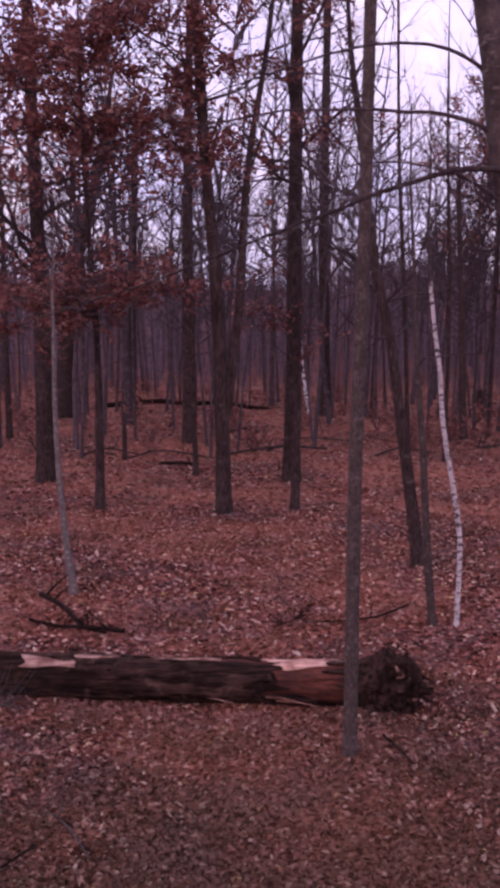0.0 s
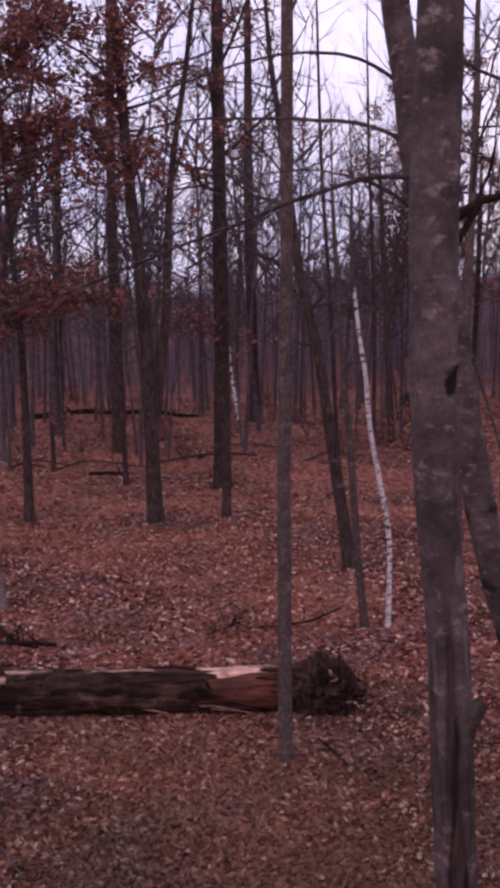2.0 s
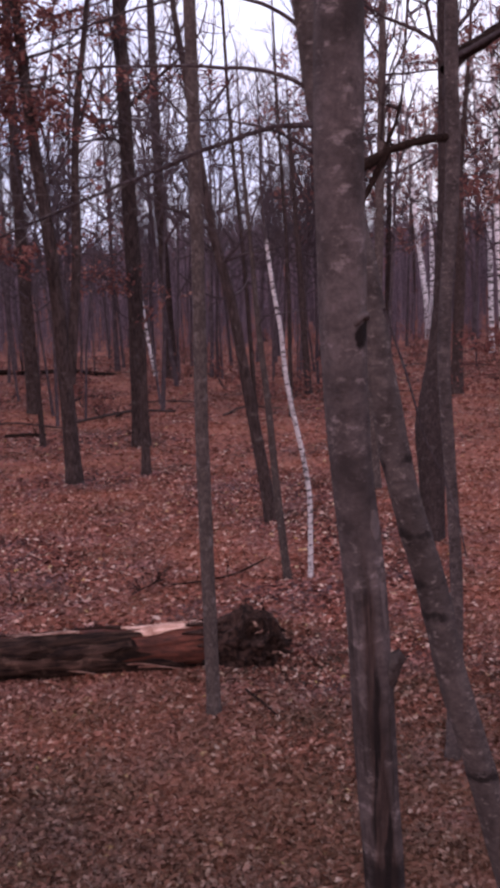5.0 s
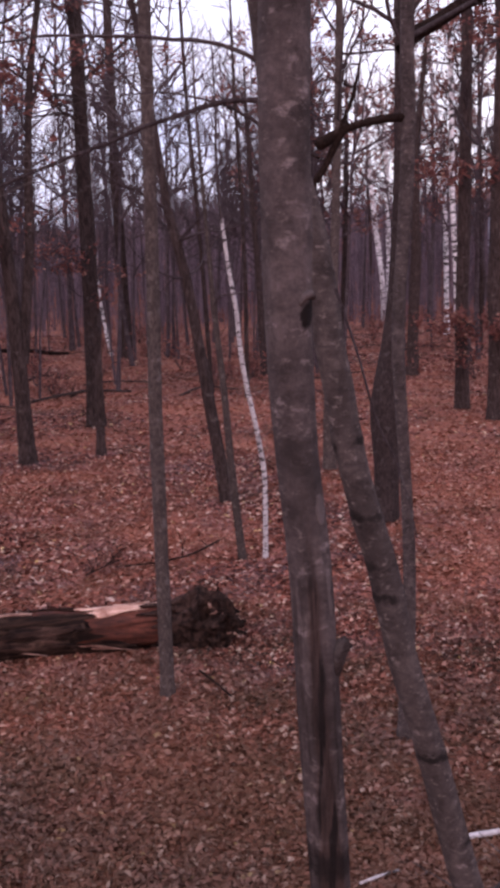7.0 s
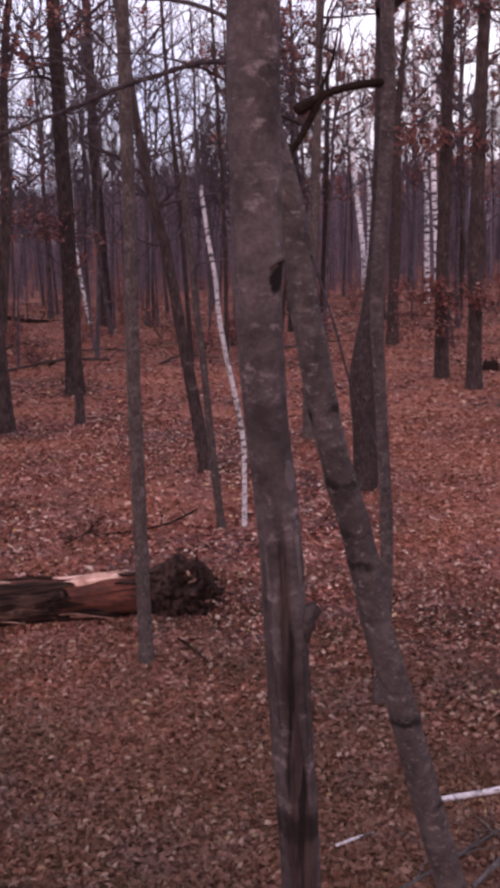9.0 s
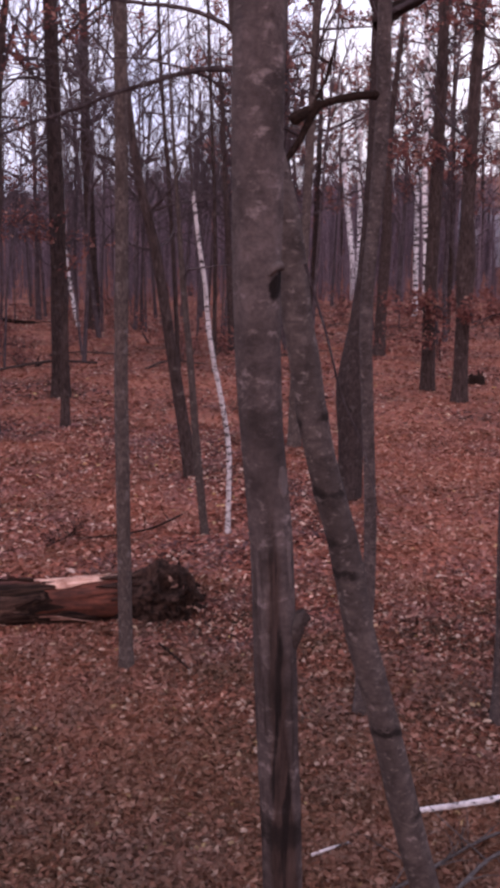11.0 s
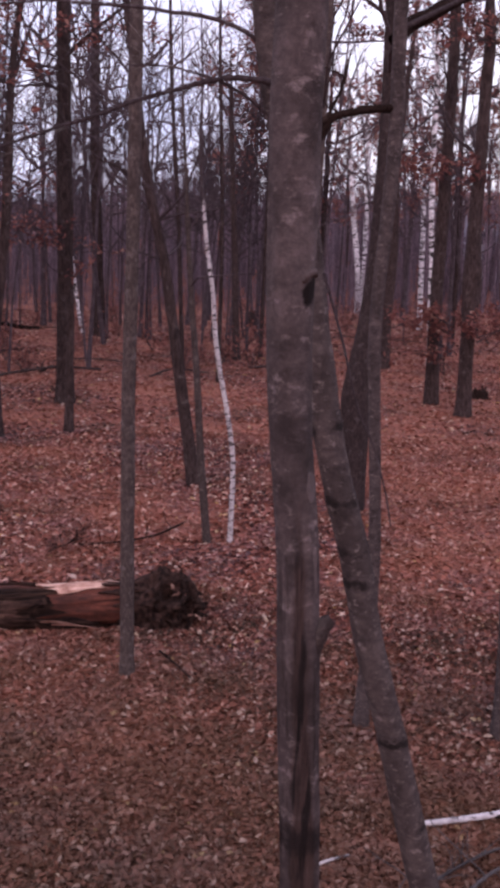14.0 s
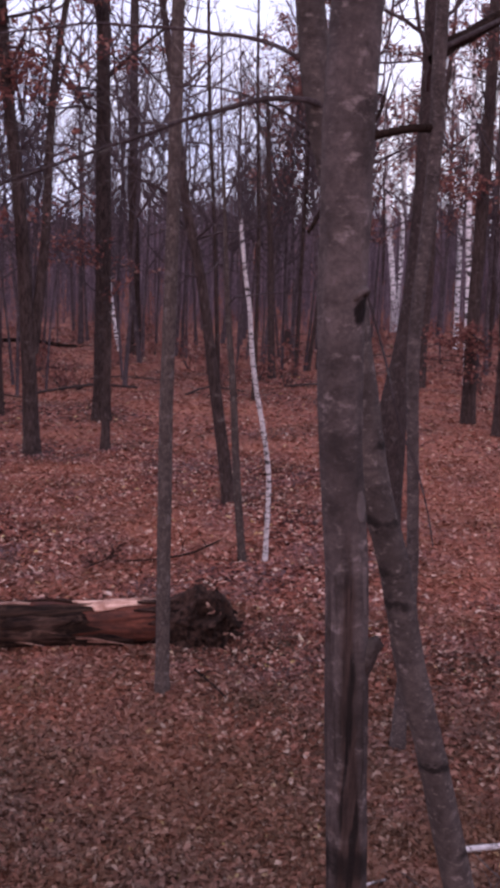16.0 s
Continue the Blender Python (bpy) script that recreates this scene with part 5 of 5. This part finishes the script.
# ---- house far off through the wood ----
def house():
    ob = thing("house", (66.8, 125, land(67, 125) - 0.2), "grey-blue two-storey house with reddish gabled roof", "house")
    ob.rotation_euler = (0, 0, radians(-20))
    ob.scale = (1.2, 1.2, 1.2)

    def box(b, x0, x1, y0, y1, z0, z1):
        b.add([(x, y, z) for z in (z0, z1) for x, y in ((x0, y0), (x1, y0), (x1, y1), (x0, y1))],
              [(3, 2, 1, 0), (4, 5, 6, 7), (0, 1, 5, 4), (1, 2, 6, 5), (2, 3, 7, 6), (3, 0, 4, 7)])

    b = Build()
    box(b, -5, 5, 0, 8, -0.5, 7.4)
    b.add([(-5, 0, 7.4), (5, 0, 7.4), (5, 8, 7.4), (-5, 8, 7.4), (-5, 4, 10.4), (5, 4, 10.4)], [(0, 4, 3), (1, 2, 5)])
    part("wall", b, SIDING, ob, smooth=False)
    for k in range(24):
        s = Build()
        box(s, -5.02, 5.02, -0.03, -0.005, 0.1 + 0.3 * k, 0.36 + 0.3 * k)
        part("siding_board", s, SIDING, ob, smooth=False)
    r = Build()
    for side in (0, 1):
        y0, y1 = (-0.6, 4.0) if side == 0 else (8.6, 4.0)
        r.add([(-5.5, y0, 7.0), (5.5, y0, 7.0), (5.5, y1, 10.65), (-5.5, y1, 10.65), (-5.5, y0, 6.8), (5.5, y0, 6.8), (5.5, y1, 10.45), (-5.5, y1, 10.45)],
              [(0, 1, 2, 3), (7, 6, 5, 4), (0, 4, 5, 1), (1, 5, 6, 2), (3, 7, 4, 0)])
    part("roof", r, SHINGLE, ob, smooth=False)
    for x in (-3.2, 0, 3.2):
        for z in (1.2, 4.4):
            w = Build()
            box(w, x - 0.6, x + 0.6, -0.09, -0.04, z, z + 1.6)
            win = part("window", w, PANE, ob, smooth=False)
            fr = Build()
            for q in ((x - 0.72, x - 0.58, z - 0.12, z + 1.72), (x + 0.58, x + 0.72, z - 0.12, z + 1.72), (x - 0.58, x + 0.58, z - 0.12, z), (x - 0.58, x + 0.58, z + 1.6, z + 1.72), (x - 0.03, x + 0.03, z, z + 1.6)):
                box(fr, q[0], q[1], -0.14, -0.05, q[2], q[3])
            part("frame", fr, TRIM, win, smooth=False)


house()


# ---- the wood behind: single trees ----
def plain_tree(rng, height, radius, limbs, subs):
    t, c = Build(), Build()
    n = 7
    x = y = 0.0
    dx, dy = rng.gauss(0, 0.05), rng.gauss(0, 0.05)
    path = [(0, 0, -0.15)]
    for k in range(1, n + 1):
        dx, dy = dx + rng.gauss(0, 0.03), dy + rng.gauss(0, 0.03)
        x, y = x + dx * height / n, y + dy * height / n
        path.append((x, y, height * k / n))
    path = np.array(path)
    rad = np.array([radius * 1.35] + [radius * (1 - 0.88 * (k / n) ** 1.3) for k in range(1, n + 1)])
    t.tube(path, rad, 8)
    if rng.random() < 0.55:
        i, a = rng.randint(2, 4), rng.uniform(0, 6.283)
        stem = bend(rng, path[i], (math.cos(a) * 0.55, math.sin(a) * 0.55, 1.0), (height - path[i][2]) * 0.9, 5, 0.12, 0.08)
        t.tube(stem, np.linspace(rad[i] * 0.72, 0.012, 6), 6)
        for q in stem[2:]:
            for _ in range(2):
                d = rng.uniform(0, 6.283)
                branches(c, rng, q, (math.cos(d), math.sin(d), rng.uniform(0.5, 1.5)), rng.uniform(1.2, 3.2), 0.03, 0, 0.1, 4, subs)
    for k in range(limbs):
        z = height * rng.uniform(0.32, 0.97)
        p = np.array([np.interp(z, path[:, 2], path[:, i]) for i in range(3)])
        a = rng.uniform(0, 2 * math.pi)
        length = (1.0 + 0.4 * (height - z)) * rng.uniform(0.5, 1.25)
        branches(c, rng, p, (math.cos(a), math.sin(a), rng.uniform(0.15, 1.35)), length, max(0.015, min(0.06, 0.019 * length)), 0, 0.1, 4, subs)
    return t, c


KEEP = [(46.3, -11.5), (32.4, -6.8), (44.6, -2.8), (32.6, 1.4), (61.2, 4.8), (46.7, 10.4), (43.1, 16.7), (44.0, 19.0), (93, 33.1), (101, 36.3), (70, 29.9)]


def clear_view(x, y):
    """False in the open lane of the wood and near the trees that stand above."""
    a = math.degrees(math.atan2(x, y))
    if 8.2 < a < 10.2 and math.hypot(x, y) < 62:
        return False
    if 18.5 < a < 20.3 or 22.4 < a < 23.9 or 26.2 < a < 28.6 and math.hypot(x, y) > 60:
        return False
    return all(math.hypot(x - q, y - p) > 1.6 for p, q in KEEP)


def make_wood():
    rng = random.Random(200)
    models = []
    for k in range(9):
        h, r = rng.uniform(15, 24), rng.uniform(0.07, 0.19)
        t, c = plain_tree(rng, h, r, 17, 5)
        ob = thing("woodland_tree", (0, 0, 0), "bare grey-brown forest tree among many others", "tree", "trees of the far wood")
        part("trunk", t, WOOD_BARK, ob)
        part("crown", c, WOOD_BARK, ob)
        models.append(ob)
    n = 0
    while n < 168:
        a, r = rng.uniform(-27, 40) if n % 9 else rng.uniform(-9, 8), math.sqrt(rng.uniform(38 ** 2, 115 ** 2))
        x, y = r * math.sin(radians(a)), r * math.cos(radians(a))
        if not clear_view(x, y) or (r < 52 and rng.random() < 0.5) or (3 < a < 16 and rng.random() < 0.15):
            continue
        m = Matrix.Translation((x, y, land(x, y))) @ Matrix.Rotation(rng.uniform(0, 6.28), 4, "Z") @ Matrix.Diagonal((*[rng.uniform(0.75, 1.2)] * 3, 1))
        if n < 9:
            models[n].matrix_basis = m
        else:
            ob = copy_thing(models[n % 9], Matrix.Translation((0, 0, 0)))
            ob.matrix_basis = m
        n += 1


make_wood()


def make_saplings():
    """Slim young trees that stand between the oaks."""
    rng = random.Random(240)
    models = []
    for k in range(6):
        t, c = plain_tree(rng, rng.uniform(15, 23), rng.uniform(0.05, 0.09), 14, 4)
        ob = thing("young_tree", (0, 0, 0), "slim bare young tree between taller trunks", "tree", "young trees of the wood")
        part("trunk", t, WOOD_BARK, ob)
        part("crown", c, WOOD_BARK, ob)
        models.append(ob)
    n = 0
    while n < 64:
        a, r = (rng.uniform(-20, 34), math.sqrt(rng.uniform(38 ** 2, 72 ** 2))) if n < 58 else (rng.uniform(12.5, 24), rng.uniform(46, 64))
        x, y = r * math.sin(radians(a)), r * math.cos(radians(a))
        if not clear_view(x, y) or 7.8 < a < 10.4 or (3 < a < 16 and rng.random() < 0.15):
            continue
        ob = models[n] if n < 6 else copy_thing(models[n % 6], Matrix())
        ob.matrix_basis = Matrix.Translation((x, y, land(x, y))) @ Matrix.Rotation(rng.uniform(0, 6.28), 4, "Z") @ Matrix.Diagonal((*[rng.uniform(0.8, 1.15)] * 3, 1))
        n += 1


make_saplings()


def far_woods():
    """Countless trees on the rise behind, and the saplings below them."""
    rng = random.Random(300)
    b = Build()

    def skyline(x, y, h):
        """Keeps the far trees about as high as the long even edge of the wood."""
        edge = 1.0 + 0.45 * noise.noise((math.atan2(x, y) * 9, 0.3, 2.0)) + 0.2 * noise.noise((math.atan2(x, y) * 40, 5.0, 2.0))
        return min(h * 1.2, max(2.0, (4.75 + math.hypot(x, y) * rng.choice((0.03, 0.045, 0.055, 0.06, 0.068, 0.085)) * edge - land(x, y))))

    def one(x, y, h, r, limbs):
        z0 = land(x, y) - 0.3
        h = skyline(x, y, h) if y > 60 else h
        lx, ly = rng.gauss(0, 0.04) * h, rng.gauss(0, 0.04) * h
        path = np.array([(x + lx * k * k, y + ly * k * k, z0 + h * k) for k in (0, 0.3, 0.6, 0.85, 1.0)])
        b.tube(path, np.array([1.2, 1, 0.75, 0.45, 0.12]) * r, 4)
        for _ in range(limbs):
            k = rng.uniform(0.3, 0.95)
            p = np.array([x + lx * k * k, y + ly * k * k, z0 + h * k])
            a = rng.uniform(0, 6.283)
            length = h * rng.uniform(0.12, 0.3) * (1.25 - k)
            q = bend(rng, p, (math.cos(a), math.sin(a), rng.uniform(0.4, 1.8)), length * 1.4, 2, 0.15, 0.2)
            b.tube(q, np.array([0.3, 0.2, 0.08]) * r + 0.012, 3)
            for _ in range(3):
                w = bend(rng, q[rng.randint(1, 2)], (rng.gauss(0, 1), rng.gauss(0, 1), rng.uniform(0.2, 1.6)), length * 0.7, 1, 0.1, 0.1)
                b.tube(w, np.array([0.12 * r + 0.012, 0.008]), 3)

    def slight(x, y, h, r, limbs):
        """A tree too far to show more than a stem and a few boughs."""
        z0 = land(x, y) - 0.3
        h = skyline(x, y, h)
        lx, ly = rng.gauss(0, 0.05) * h, rng.gauss(0, 0.05) * h
        b.tube(np.array([(x + lx * k * k, y + ly * k * k, z0 + h * k) for k in (0, 0.45, 1.0)]), np.array([1.1, 0.85, 0.15]) * r, 3)
        for _ in range(limbs):
            k, a = rng.uniform(0.15, 0.95), rng.uniform(0, 6.283)
            p = np.array([x + lx * k * k, y + ly * k * k, z0 + h * k])
            q = p + np.array([math.cos(a), math.sin(a), rng.uniform(0.3, 1.6)]) * h * rng.uniform(0.1, 0.24) * (1.2 - 0.6 * k)
            b.tube(np.array([p, q]), np.array([0.35 * r + 0.01, 0.012]), 3)

    for _ in range(420):
        a, r = rng.uniform(-32, 46), math.sqrt(rng.uniform(95 ** 2, 180 ** 2))
        one(r * math.sin(radians(a)), r * math.cos(radians(a)), rng.uniform(10, 16), rng.uniform(0.1, 0.24), 7)
    for _ in range(5200):
        a, r = rng.uniform(-30, 44), math.sqrt(rng.uniform(120 ** 2, 275 ** 2))
        slight(r * math.sin(radians(a)), r * math.cos(radians(a)), rng.choice((8, 10, 12, 15)) * rng.uniform(0.8, 1.15), rng.uniform(0.1, 0.26), 9)
    for _ in range(3000):
        a, r = rng.uniform(-30, 44), math.sqrt(rng.uniform(90 ** 2, 140 ** 2))
        slight(r * math.sin(radians(a)), r * math.cos(radians(a)), rng.uniform(1.2, 6.0), rng.uniform(0.02, 0.05), 5)
    for _ in range(260):
        a, r = rng.uniform(46, 328), math.sqrt(rng.uniform(20 ** 2, 120 ** 2))
        one(r * math.sin(radians(a)), r * math.cos(radians(a)), rng.uniform(12, 20), rng.uniform(0.1, 0.3), 8)
    # the haze over these trees is part of their bark colour
    ob = new("far_woods", b.mesh("far_woods", HAZE_BARK))
    tagged(ob, "distant leafless woods on a rise, trunks tinted purplish-grey for haze", "woods", kind="stuff")


far_woods()
